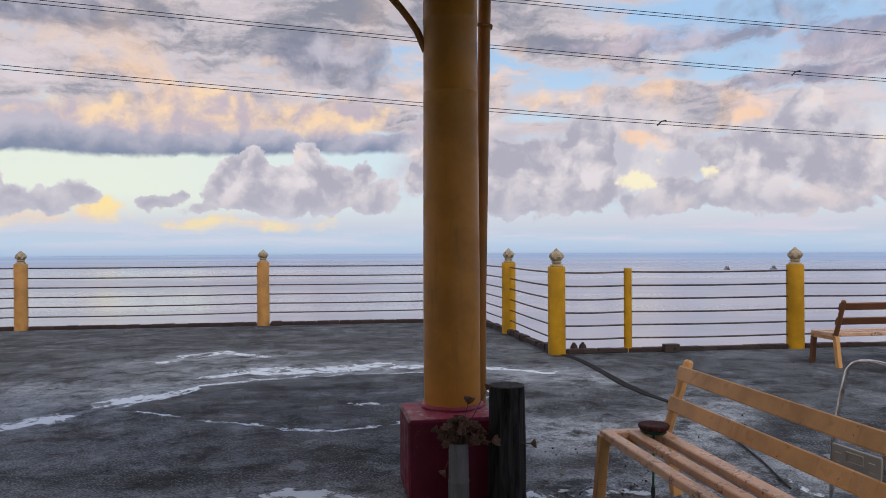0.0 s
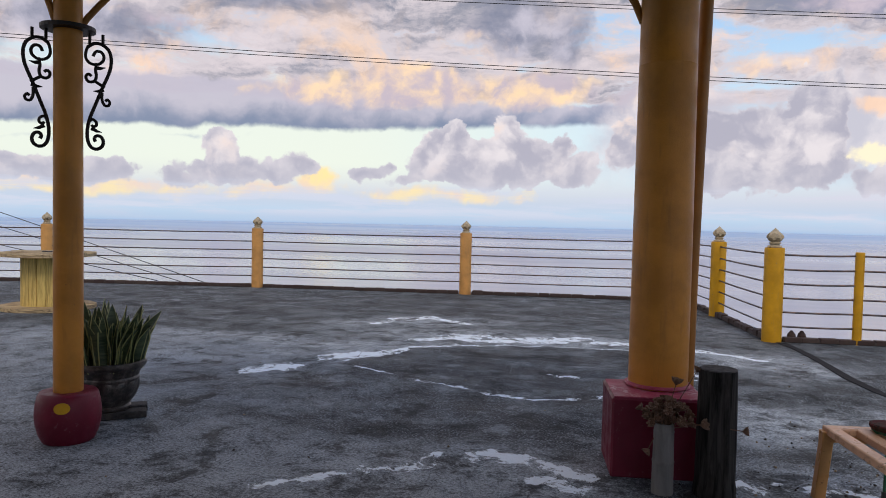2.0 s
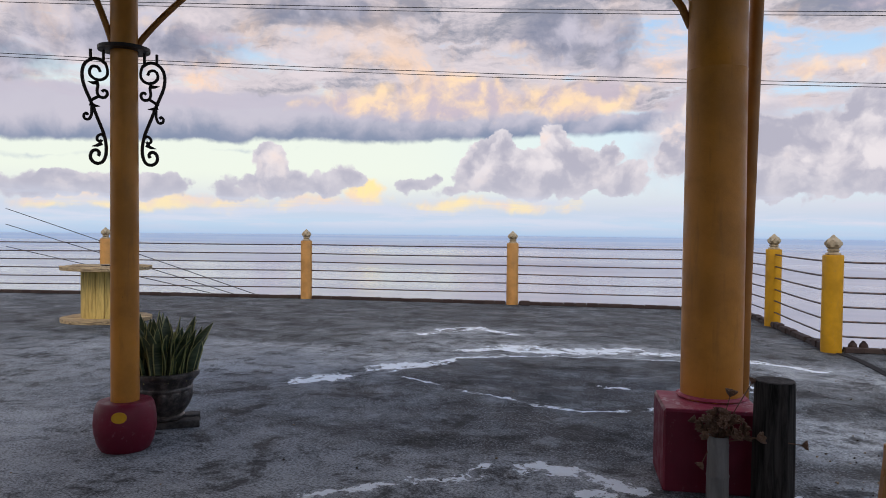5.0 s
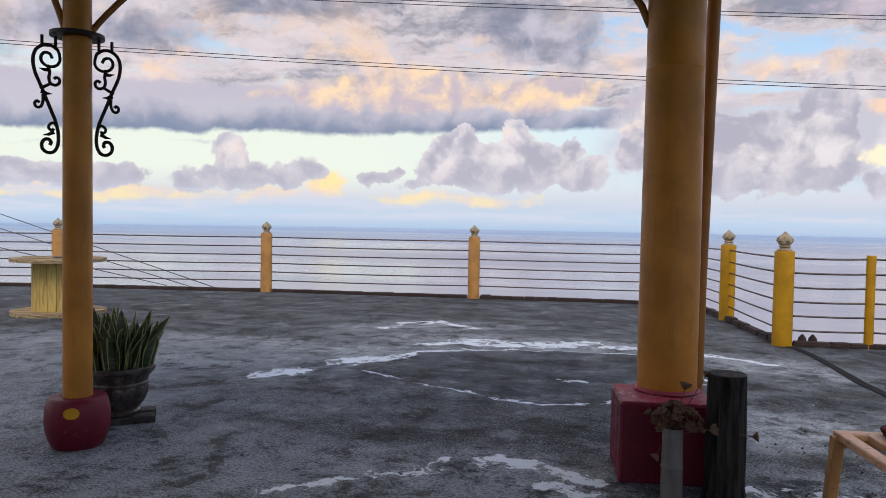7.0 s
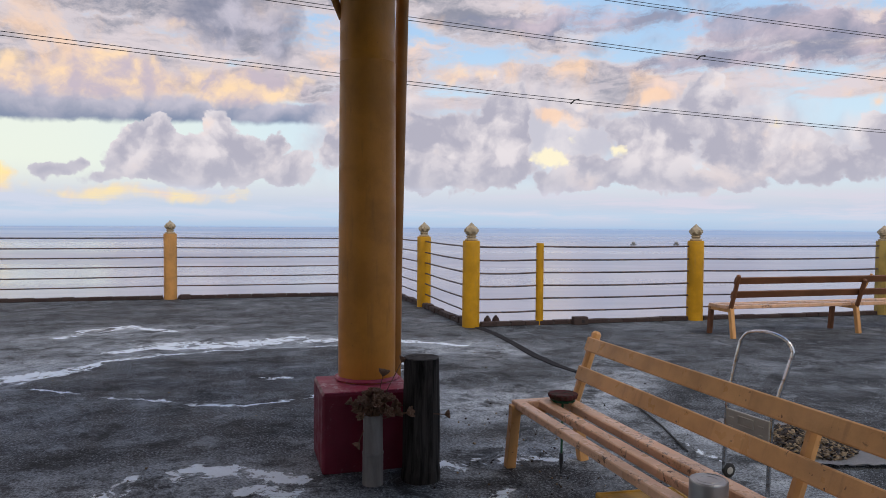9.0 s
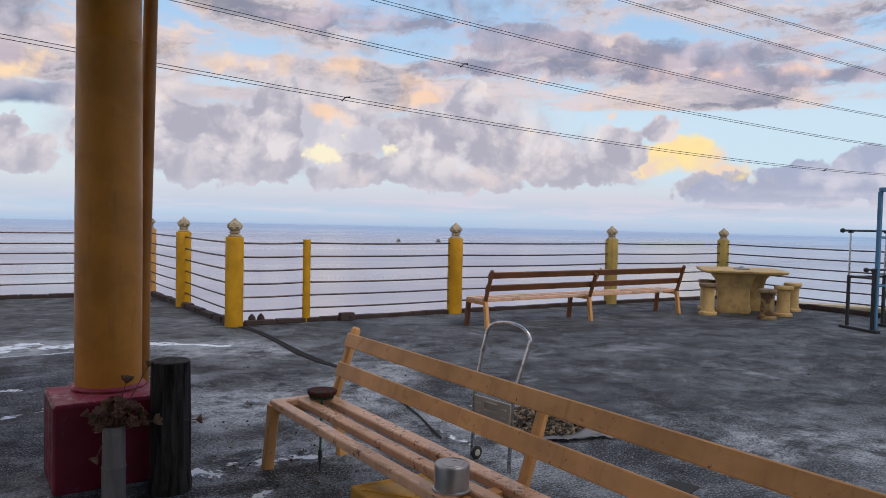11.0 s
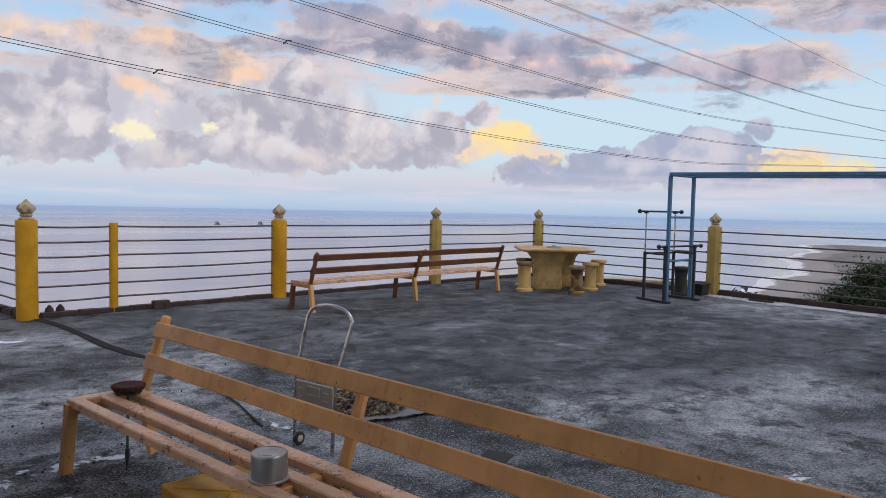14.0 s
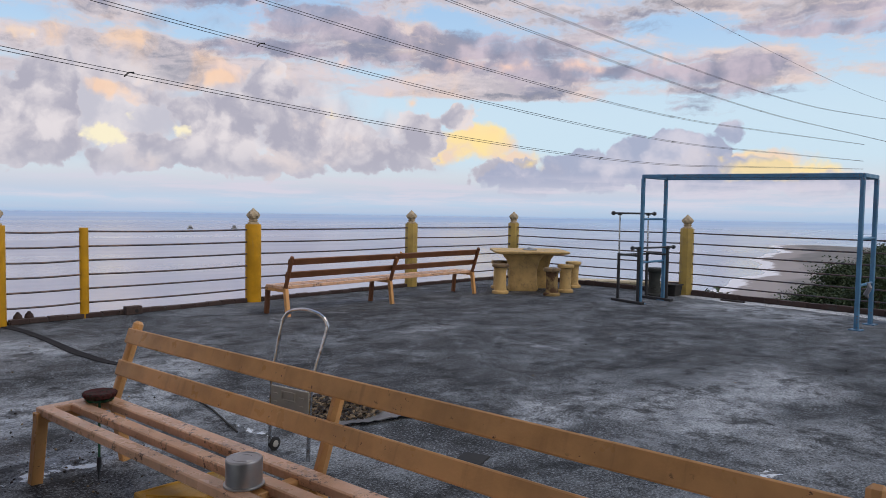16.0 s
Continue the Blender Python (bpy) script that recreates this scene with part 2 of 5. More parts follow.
    m, d = mass(((37.6, 8.4, 1.0, 0.9), (14.6, 8.3, 2.2, 0.8), (22.6, 9.8, 1.6, 0.7), (42.5, 5.6, 2.4, 0.9), (46.8, 3.9, 1.2, 0.6), (64.5, 3.2, 4.5, 1.1), (61.0, 4.2, 0.8, 0.5)), 1.6, 0.6)
    col = k.mix(k.m("MULTIPLY", m, 0.75), col, k.mix(k.ramp(el, 5.5, 7.5), tone(255, 228, 160), tone(253, 212, 178)))
    # haze over the water, sea colour below the horizon
    bank = k.noise(k.vadd(k.vec(k.m("MULTIPLY", az, 0.05), k.m("MULTIPLY", el, 0.6)), k.vscale(warp, 0.25)), 1.8, 8.0, 0.6, 0.2)
    col = k.mix(k.m("MULTIPLY", k.ramp(bank, 0.44, 0.62, 0.25, 0.9), k.ramp(el, 3.2, 1.6)), col, k.mix(k.ramp(az, -10.0, 25.0), tone(204, 211, 228), tone(214, 210, 224)))
    col = k.mix(k.ramp(el, 1.6, 0.0, 0.0, 0.85), col, k.mix(k.ramp(bank, 0.4, 0.6), tone(190, 212, 232), tone(206, 212, 228)))
    col = k.mix(k.ramp(el, 0.7, -0.3, 0.0, 0.75), col, (0.42, 0.54, 0.72))
    col = k.mix(k.ramp(el, -0.2, -0.6), col, (0.36, 0.50, 0.72))
    back = k.n("ShaderNodeBackground")
    k.put(back.inputs[0], col)
    back.inputs[1].default_value = 1.06
    k.put(k.n("ShaderNodeOutputWorld").inputs[0], back.outputs[0])


build_world()
sun = new("sun", bpy.data.lights.new("sun", "SUN"))
sun.data.energy, sun.data.angle, sun.data.color = 1.1, radians(24), (1.0, 0.86, 0.70)
_a, _e = radians(SUN_AZ), radians(SUN_EL)
sun.matrix_world = look((20 * math.sin(_a) * math.cos(_e), 20 * math.cos(_a) * math.cos(_e), 20 * math.sin(_e)), (0, 0, 0))

# ---------------------------------------------------------------- materials


def material(name, build, bump=0.0, bump_scale=60.0, coords="Object", spec=0.5):
    """build(k, p) returns colour and roughness for the surface at p."""
    mat = bpy.data.materials.new(name)
    mat.use_nodes = True
    k = Nodes(mat.node_tree)
    tc = k.n("ShaderNodeTexCoord")
    p = tc.outputs[coords]
    bsdf = k.n("ShaderNodeBsdfPrincipled")
    out = k.n("ShaderNodeOutputMaterial")
    k.put(out.inputs[0], bsdf.outputs[0])
    colour, rough, *rest = build(k, p)
    k.put(bsdf.inputs["Base Color"], colour if isinstance(colour, bpy.types.NodeSocket) else (*colour, 1.0))
    k.put(bsdf.inputs["Roughness"], rough)
    bsdf.inputs["Specular IOR Level"].default_value = spec
    if rest and rest[0] is not None:
        k.put(bsdf.inputs["Metallic"], rest[0])
    height = rest[1] if len(rest) > 1 else None
    if bump:
        b = k.n("ShaderNodeBump")
        b.inputs["Strength"].default_value = bump
        b.inputs["Distance"].default_value = 0.01
        k.put(b.inputs["Height"], height if height is not None else k.noise(p, bump_scale, 6.0, 0.65))
        k.put(bsdf.inputs["Normal"], b.outputs[0])
    return mat


def paint(name, colour, worn=(0.2, 0.17, 0.13), wear=0.15, rough=0.5, scale=3.0, bump=0.15):
    """Brushed paint with grime and a few chips."""
    def build(k, p):
        info = k.n("ShaderNodeObjectInfo").outputs["Random"]
        q = k.vadd(p, k.vscale(k.vec(info, info, info), 7.0))
        dark = tuple(c * 0.72 for c in colour)
        c = k.mix(k.ramp(k.noise(q, scale, 6.0, 0.6), 0.35, 0.68), colour, dark)
        streak = k.noise(k.vadd(q, (1, 1, 0.12), "MULTIPLY"), 22.0, 4.0, 0.6)
        c = k.mix(k.ramp(streak, 0.55, 0.75, 0.0, 0.22), c, worn)
        chip = k.m("MULTIPLY", k.ramp(k.noise(q, 38.0, 5.0, 0.7), 0.70 - wear * 0.4, 0.74 - wear * 0.4), k.ramp(k.noise(q, 5.0, 3.0), 0.48, 0.60))
        c = k.mix(chip, c, worn)
        return c, k.ramp(k.noise(q, 9.0), 0.3, 0.7, rough - 0.1, rough + 0.15)
    return material(name, build, bump, 90.0, spec=0.3)


def timber(name, colour, dark, rough=0.6, stretch=(0.8, 12.0, 12.0), bump=0.3, spec=0.25):
    def build(k, p):
        info = k.n("ShaderNodeObjectInfo").outputs["Random"]
        q = k.vadd(k.vadd(p, stretch, "MULTIPLY"), k.vscale(k.vec(info, info, info), 13.0))
        grain = k.noise(q, 3.0, 7.0, 0.65, 0.6)
        c = k.mix(k.ramp(grain, 0.35, 0.68), colour, dark)
        c = k.mix(k.ramp(k.noise(p, 2.2, 5.0), 0.5, 0.75, 0.0, 0.4), c, dark)
        return c, rough, None, grain
    return material(name, build, bump, spec=spec)


def deck_material():
    """Dark weathered coating: pale in lanes and around shallow hollows."""
    def build(k, p):
        sep = k.n("ShaderNodeSeparateXYZ")
        k.put(sep.inputs[0], p)
        px, py = sep.outputs[0], sep.outputs[1]
        n1 = k.noise(p, 0.30, 9.0, 0.66, 0.2)
        n2 = k.noise(p, 1.3, 12.0, 0.74, 0.2)
        n3 = k.noise(p, 8.0, 9.0, 0.72)
        grit = k.noise(p, 62.0, 4.0, 0.8)
        wobble = k.m("ADD", k.m("MULTIPLY", k.m("SUBTRACT", n2, 0.5), 1.5), k.m("MULTIPLY", k.m("SUBTRACT", n3, 0.5), 0.55))

        def patches(items):
            total = None
            for cx, cy, rx, ry, turn in items:
                c, s = math.cos(radians(turn)), math.sin(radians(turn))
                dx, dy = k.m("SUBTRACT", px, cx), k.m("SUBTRACT", py, cy)
                u = k.m("DIVIDE", k.m("ADD", k.m("MULTIPLY", dx, c), k.m("MULTIPLY", dy, s)), rx)
                v = k.m("DIVIDE", k.m("SUBTRACT", k.m("MULTIPLY", dy, c), k.m("MULTIPLY", dx, s)), ry)
                r = k.m("SUBTRACT", 1.0, k.m("SQRT", k.m("ADD", k.m("MULTIPLY", u, u), k.m("MULTIPLY", v, v))))
                total = r if total is None else k.m("MAXIMUM", total, r)
            return k.m("ADD", total, wobble)

        # old coat: blotched dark and mid grey, drifting into each other at several sizes
        flow = k.noise(k.vadd(p, (5.0, 1.0, 0.0)), 0.62, 14.0, 0.70, 0.5)
        scuff = k.noise(k.vadd(p, (2.0, 8.0, 0.0)), 5.5, 12.0, 0.78, 0.4)
        streaks = k.noise(k.vadd(p, (0.55, 1.5, 1.0), "MULTIPLY"), 1.1, 12.0, 0.76, 0.5)
        c = k.mix(k.ramp(n1, 0.42, 0.60), (0.046, 0.049, 0.054), (0.118, 0.125, 0.134))
        c = k.mix(k.ramp(flow, 0.50, 0.60, 0.0, 0.7), c, (0.21, 0.22, 0.235))
        c = k.mix(k.ramp(flow, 0.47, 0.37, 0.0, 0.7), c, (0.022, 0.024, 0.027))
        c = k.mix(k.ramp(n2, 0.53, 0.62, 0.0, 0.5), c, (0.25, 0.26, 0.275))
        c = k.mix(k.ramp(n2, 0.46, 0.36, 0.0, 0.6), c, (0.022, 0.023, 0.026))
        # chalky, faded areas broken up by scuffs; near ones also painted against roof shade
        broad = k.noise(k.vadd(p, (9.0, 3.0, 0.0)), 1.15, 12.0, 0.70)
        cloudy = k.m("MULTIPLY", k.ramp(broad, 0.40, 0.56, 0.25, 1.0), k.ramp(scuff, 0.42, 0.56, 0.30, 1.0))
        fade = patches(((5.2, 2.9, 1.1, 0.6, 20), (6.6, 2.9, 0.9, 0.5, 0), (5.3, 1.8, 1.0, 0.4, 0), (4.4, 3.5, 0.8, 0.35, 0), (11.0, 5.4, 1.4, 1.0, 80), (2.3, 6.4, 1.6, 0.5, 60), (5.9, 7.1, 0.7, 0.3, 0), (6.15, 5.6, 0.1, 0.7, 8),
                        (-4.8, 6.7, 1.3, 0.7, 10), (-5.5, 7.4, 2.4, 0.6, 12), (-3.6, 7.4, 1.4, 0.6, 30), (-1.6, 8.9, 2.2, 0.8, 8), (-3.2, 9.9, 1.6, 0.6, 25), (1.4, 8.3, 0.9, 0.8, 0),
                        (-4.4, 2.4, 3.4, 1.3, 0), (-2.2, 2.9, 2.4, 1.0, 0), (-1.0, 4.0, 1.4, 0.5, 5), (-4.6, 4.0, 1.2, 0.5, 20), (2.6, 4.5, 0.6, 0.8, 0), (1.2, 4.5, 0.7, 0.4, 0), (1.0, 5.8, 0.9, 0.7, 0), (0.3, 3.0, 1.2, 0.6, 0)))
        c = k.mix(k.m("MULTIPLY", k.ramp(fade, -0.3, 0.5, 0.0, 0.9), cloudy), c, (0.56, 0.575, 0.60))
        # sky sheen over the western side, painted in as a paler tone
        sky_sheen = patches(((-5.0, 3.0, 4.6, 2.8, 0), (-5.8, 6.4, 2.6, 1.5, 0), (-1.4, 3.2, 2.4, 1.0, 0)))
        c = k.mix(k.m("MULTIPLY", k.ramp(sky_sheen, -0.4, 0.5, 0.0, 0.75), k.ramp(scuff, 0.38, 0.58, 0.45, 1.0)), c, (0.30, 0.315, 0.345))
        # coat still whole and dark, brushed with wind-blown dust
        dark = patches(((-3.0, 12.2, 9.0, 1.9, 8), (7.5, 8.6, 5.0, 1.9, 5), (-7.5, 9.5, 4.0, 1.4, 10), (9.0, 1.0, 3.0, 2.0, 0), (0.4, 4.2, 0.7, 0.5, 0), (1.2, 4.05, 0.6, 0.4, 0), (-2.0, 4.75, 1.8, 0.25, 0), (8.2, 4.8, 2.6, 1.2, -20), (8.5, 2.6, 1.6, 1.0, 0), (6.0, 6.3, 2.6, 0.5, 0), (3.6, 5.6, 1.2, 0.8, 0), (-0.2, 5.1, 1.2, 0.45, 0)))
        c = k.mix(k.ramp(dark, -0.2, 0.5, 0.0, 0.85), c, k.mix(k.ramp(streaks, 0.42, 0.62), (0.020, 0.021, 0.024), (0.115, 0.120, 0.130)))
        # bluish-white ragged strokes laid into the coating
        ragged = k.vadd(p, k.vscale(k.vadd(k.noise(p, 1.9, 14.0, 0.72, 0.6, True), (0.5, 0.5, 0.5), "SUBTRACT"), 0.62))

        def strokes(items):
            total = None
            for x0, y0, x1, y1, w in items:
                run = (x1 - x0, y1 - y0, 0.0)
                pa = k.vadd(ragged, (x0, y0, 0.0), "SUBTRACT")
                dot = k.n("ShaderNodeVectorMath", operation="DOT_PRODUCT")
                k.put(dot.inputs[0], pa)
                k.put(dot.inputs[1], run)
                h = k.m("DIVIDE", dot.outputs["Value"], run[0] ** 2 + run[1] ** 2, clamp=True)
                off = k.n("ShaderNodeVectorMath", operation="LENGTH")
                k.put(off.inputs[0], k.vadd(k.vadd(pa, k.vscale(k.vec(*run), h), "SUBTRACT"), (1.0, 1.0, 0.0), "MULTIPLY"))
                d = k.m("SUBTRACT", w, off.outputs["Value"])
                total = d if total is None else k.m("MAXIMUM", total, d)
            return total

        worn = strokes(((-3.64, 6.09, -3.41, 6.36, 0.15), (-3.22, 6.98, -2.94, 7.25, 0.22), (-2.94, 7.25, -2.62, 7.88, 0.06), (-2.62, 7.88, -2.17, 8.24, 0.07), (-2.72, 8.39, -2.25, 8.83, 0.13), (-2.25, 8.83, -1.73, 8.82, 0.26), (-1.73, 8.82, -0.78, 9.15, 0.22),
                        (-0.78, 9.15, -0.22, 9.12, 0.13), (-0.22, 9.12, 0.78, 8.92, 0.10), (0.78, 8.92, 1.35, 8.66, 0.07), (-3.71, 9.54, -3.53, 10.01, 0.08), (-3.53, 10.01, -3.12, 10.4, 0.17), (-3.12, 10.4, -2.46, 9.93, 0.10), (-0.80, 6.9, -0.60, 6.96, 0.06)))
        worn = k.m("MAXIMUM", worn, strokes(((-1.49, 3.91, -1.24, 4.03, 0.06), (-1.24, 4.03, -1.24, 4.27, 0.06), (-2.0, 3.45, -1.49, 3.91, 0.04), (-0.98, 4.33, -0.67, 4.33, 0.09), (-0.67, 4.33, -0.27, 4.2, 0.09), (-0.6, 4.08, -0.3, 3.95, 0.06), (0.58, 4.33, 0.78, 4.42, 0.07),
                                               (1.02, 4.46, 1.26, 4.45, 0.06), (0.5, 3.66, 0.85, 3.85, 0.08), (4.28, 1.84, 4.40, 1.86, 0.05), (2.22, 4.6, 2.34, 4.3, 0.03))))
        worn = k.m("ADD", worn, k.m("ADD", k.m("MULTIPLY", k.m("SUBTRACT", n3, 0.5), 0.30), k.m("MULTIPLY", k.m("SUBTRACT", scuff, 0.5), 0.25)))
        edge = k.m("MULTIPLY", k.ramp(worn, 0.0, 0.02), k.ramp(k.noise(p, 4.5, 12.0, 0.74, 0.8), 0.45, 0.48, 0.10, 1.0))
        halo = k.m("MULTIPLY", k.ramp(worn, -0.50, 0.0, 0.0, 0.55), cloudy)
        c = k.mix(halo, c, (0.40, 0.415, 0.44))
        # fresh dark coat, its rim chipped pale
        corners = ((-2.95, 6.62), (-2.82, 7.25), (-2.45, 7.95), (-1.7, 8.42), (0.1, 8.75), (0.55, 7.4), (0.1, 6.5), (-0.85, 5.93), (-1.87, 6.25))
        inside = None
        for (x0, y0), (x1, y1) in zip(corners, corners[1:] + corners[:1]):
            size = math.hypot(x1 - x0, y1 - y0)
            nx, ny = (y1 - y0) / size, -(x1 - x0) / size
            dot = k.n("ShaderNodeVectorMath", operation="DOT_PRODUCT")
            k.put(dot.inputs[0], k.vadd(ragged, (x0, y0, 0.0), "SUBTRACT"))
            k.put(dot.inputs[1], (nx, ny, 0.0))
            inside = dot.outputs["Value"] if inside is None else k.m("MINIMUM", inside, dot.outputs["Value"])
        rim = k.m("MULTIPLY", k.ramp(inside, -0.045, -0.02), k.ramp(inside, 0.012, 0.0))
        rim = k.m("MULTIPLY", rim, k.ramp(k.noise(p, 2.6, 4.0), 0.40, 0.50))
        c = k.mix(k.ramp(inside, 0.0, 0.02, 0.0, 0.85), c, k.mix(k.ramp(streaks, 0.42, 0.64), (0.020, 0.021, 0.024), (0.105, 0.112, 0.124)))
        c = k.mix(k.m("MAXIMUM", rim, edge), c, (0.86, 0.89, 0.94))
        # dark hollows left in the pale lanes
        hollow = strokes(((-4.12, 5.3, -3.88, 5.64, 0.10), (-3.53, 9.9, -3.32, 10.2, 0.07), (-3.1, 5.85, -2.85, 6.2, 0.06), (-3.2, 6.45, -3.05, 6.75, 0.07), (-1.16, 4.19, -1.0, 4.15, 0.05), (1.0, 4.2, 1.3, 4.15, 0.12), (0.5, 4.05, 0.9, 4.1, 0.08), (2.22, 4.95, 2.16, 4.45, 0.06)))
        c = k.mix(k.ramp(k.m("ADD", hollow, k.m("MULTIPLY", k.m("SUBTRACT", n3, 0.5), 0.15)), 0.0, 0.03, 0.0, 0.85), c, (0.018, 0.018, 0.021))
        # pale cement along the outer edge
        strip = k.m("SUBTRACT", 0.26, k.m("ABSOLUTE", k.m("SUBTRACT", px, 12.05)))
        strip = k.m("ADD", strip, k.m("MULTIPLY", wobble, 0.6))
        strip = k.m("MULTIPLY", strip, k.ramp(py, 7.6, 7.0))
        c = k.mix(k.ramp(strip, 0.02, 0.08), c, (0.82, 0.81, 0.80))
        # hairline cracks
        crack = k.n("ShaderNodeTexVoronoi", feature="DISTANCE_TO_EDGE")
        k.put(crack.inputs["Vector"], k.vadd(p, k.vscale(k.noise(p, 1.5, 5.0, 0.6, 0.0, True), 0.9)))
        crack.inputs["Scale"].default_value = 0.42
        line = k.m("MULTIPLY", k.ramp(crack.outputs[0], 0.006, 0.0), k.ramp(n1, 0.45, 0.6))
        c = k.mix(k.m("MULTIPLY", line, 0.7), c, (0.015, 0.015, 0.017))
        speck = k.noise(p, 34.0, 5.0, 0.85)
        grainy = k.m("SUBTRACT", 1.0, k.m("MULTIPLY", k.m("MAXIMUM", edge, rim), 0.92))
        c = k.mix(k.m("MULTIPLY", grainy, k.ramp(speck, 0.48, 0.37, 0.0, 0.85)), c, (0.012, 0.012, 0.014))
        c = k.mix(k.m("MULTIPLY", grainy, k.ramp(grit, 0.51, 0.41, 0.0, 0.8)), c, k.mix(0.75, c, (0.0, 0.0, 0.0)))
        c = k.mix(k.m("MULTIPLY", grainy, k.ramp(grit, 0.53, 0.62, 0.0, 0.6)), c, (0.50, 0.52, 0.55))
        # trodden grime at every size down to a hand's width
        tread = k.noise(k.vadd(p, (7.0, 2.0, 0.0)), 2.4, 15.0, 0.80, 0.3)
        c = k.mix(k.m("MULTIPLY", grainy, k.ramp(tread, 0.51, 0.39, 0.0, 0.85)), c, (0.010, 0.011, 0.012))
        c = k.mix(k.m("MULTIPLY", grainy, k.ramp(tread, 0.52, 0.64, 0.0, 0.45)), c, (0.36, 0.375, 0.40))
        c = k.mix(1.0, c, (0.94, 1.0, 1.03), "MULTIPLY")
        rough = k.ramp(n2, 0.3, 0.7, 0.55, 0.85)
        rough = k.mix(edge, k.vec(rough, rough, rough), (0.45, 0.45, 0.45))
        h = k.m("ADD", k.m("MULTIPLY", grit, 0.6), k.m("ADD", k.m("MULTIPLY", n3, 0.6), k.m("MULTIPLY", edge, -0.5)))
        return c, rough, None, h
    return material("weathered_deck", build, 0.85, spec=0.2)


M_DECK = deck_material()
M_POST_PEACH = paint("peach_paint", (0.68, 0.35, 0.11))
M_POST_YELLOW = paint("yellow_paint", (0.64, 0.335, 0.012))
M_POST_DULL = paint("dull_yellow_paint", (0.48, 0.35, 0.10), wear=0.3)
M_PILLAR = paint("ochre_pillar_paint", (0.55, 0.23, 0.035), (0.10, 0.06, 0.03), 0.05, 0.38)
M_PIPE = paint("ochre_pipe_paint", (0.38, 0.16, 0.03), (0.08, 0.05, 0.03), 0.05, 0.45)
M_RED = paint("crimson_paint", (0.16, 0.009, 0.028), (0.17, 0.05, 0.065), 0.25, 0.45)
M_PINK = paint("pink_red_paint", (0.42, 0.06, 0.11), (0.5, 0.25, 0.28), 0.5, 0.5)
M_GOLD = paint("gold_finial", (0.52, 0.43, 0.29), (0.20, 0.15, 0.09), 0.4, 0.5, 14.0, 0.4)
M_BENCH = paint("apricot_bench_paint", (0.72, 0.385, 0.150), (0.12, 0.065, 0.04), 0.20, 0.36)
# chipped seat copy of the bench paint, lightened for sky light on top
M_SEAT_SKYLIT = paint("worn_skylit_apricot", (0.82, 0.50, 0.32), (0.20, 0.13, 0.10), 0.38, 0.30)
M_BROWN = paint("brown_bench", (0.20, 0.085, 0.04), (0.12, 0.07, 0.05), 0.3, 0.4)
M_BLUE = paint("blue_steel_paint", (0.085, 0.23, 0.40), (0.16, 0.10, 0.07), 0.35, 0.4)
M_IRON = material("dark_wrought_iron", lambda k, p: (k.mix(k.noise(p, 30.0), (0.012, 0.011, 0.012), (0.03, 0.022, 0.02)), 0.5, 0.6), 0.2, 80)
M_RAIL = material("rail_steel", lambda k, p: (k.mix(k.ramp(k.noise(p, 14.0, 5.0), 0.4, 0.65), (0.06, 0.055, 0.065), (0.13, 0.085, 0.075)), 0.45, 0.5), 0.1, 60)
M_CHROME = material("chromed_tube", lambda k, p: (k.mix(k.ramp(k.noise(p, 24.0, 5.0), 0.5, 0.7), (0.62, 0.63, 0.65), (0.34, 0.31, 0.29)), 0.22, 1.0))
M_ALU = material("dull_aluminium", lambda k, p: (k.mix(k.noise(p, 18.0, 6.0), (0.50, 0.50, 0.50), (0.34, 0.34, 0.35)), 0.38, 0.9), 0.05, 120)
M_STEEL_GREY = material("grey_pressed_plate", lambda k, p: (k.mix(k.noise(p, 12.0, 6.0), (0.52, 0.50, 0.46), (0.34, 0.32, 0.29)), 0.5, 0.3), 0.1, 50)
M_BLACK = material("black_enamel", lambda k, p: (k.mix(k.noise(p, 20.0), (0.014, 0.016, 0.020), (0.035, 0.037, 0.042)), 0.45), 0.05, 60)
M_RUBBER = material("black_rubber", lambda k, p: (k.mix(k.noise(p, 40.0), (0.012, 0.012, 0.012), (0.03, 0.03, 0.03)), 0.8))
M_REEL = timber("pale_yellow_boards", (0.74, 0.56, 0.19), (0.38, 0.27, 0.09), 0.7, (12.0, 12.0, 0.8))
M_REEL_FLAT = timber("weathered_disc_boards", (0.60, 0.46, 0.27), (0.13, 0.095, 0.06), 0.75, (0.9, 12.0, 12.0))
M_LOG = timber("charred_log", (0.045, 0.041, 0.040), (0.006, 0.006, 0.006), 0.9, (9.0, 9.0, 0.8), 0.9, spec=0.12)
M_LOG_END = timber("log_end_grain", (0.075, 0.068, 0.066), (0.025, 0.024, 0.024), 0.8, (8.0, 8.0, 8.0), 0.5)
M_BAMBOO = timber("dry_grey_bamboo", (0.21, 0.20, 0.20), (0.13, 0.125, 0.12), 0.5, (5.0, 5.0, 0.6))
M_POD = material("dried_seed_pods", lambda k, p: (k.mix(k.noise(p, 34.0, 5.0), (0.20, 0.11, 0.065), (0.07, 0.035, 0.022)), 0.7), 0.4, 50)
M_BRICK = material("brown_red_brick", lambda k, p: (k.mix(k.n("ShaderNodeObjectInfo").outputs["Random"], k.mix(k.noise(p, 15.0, 6.0), (0.060, 0.030, 0.027), (0.022, 0.017, 0.017)), k.mix(k.noise(p, 22.0, 6.0), (0.10, 0.065, 0.057), (0.030, 0.024, 0.023))), 0.85), 0.6, 60)
M_MORTAR = material("dark_kerb_mortar", lambda k, p: (k.mix(k.noise(p, 8.0, 6.0), (0.07, 0.06, 0.058), (0.035, 0.03, 0.03)), 0.9), 0.5, 40)
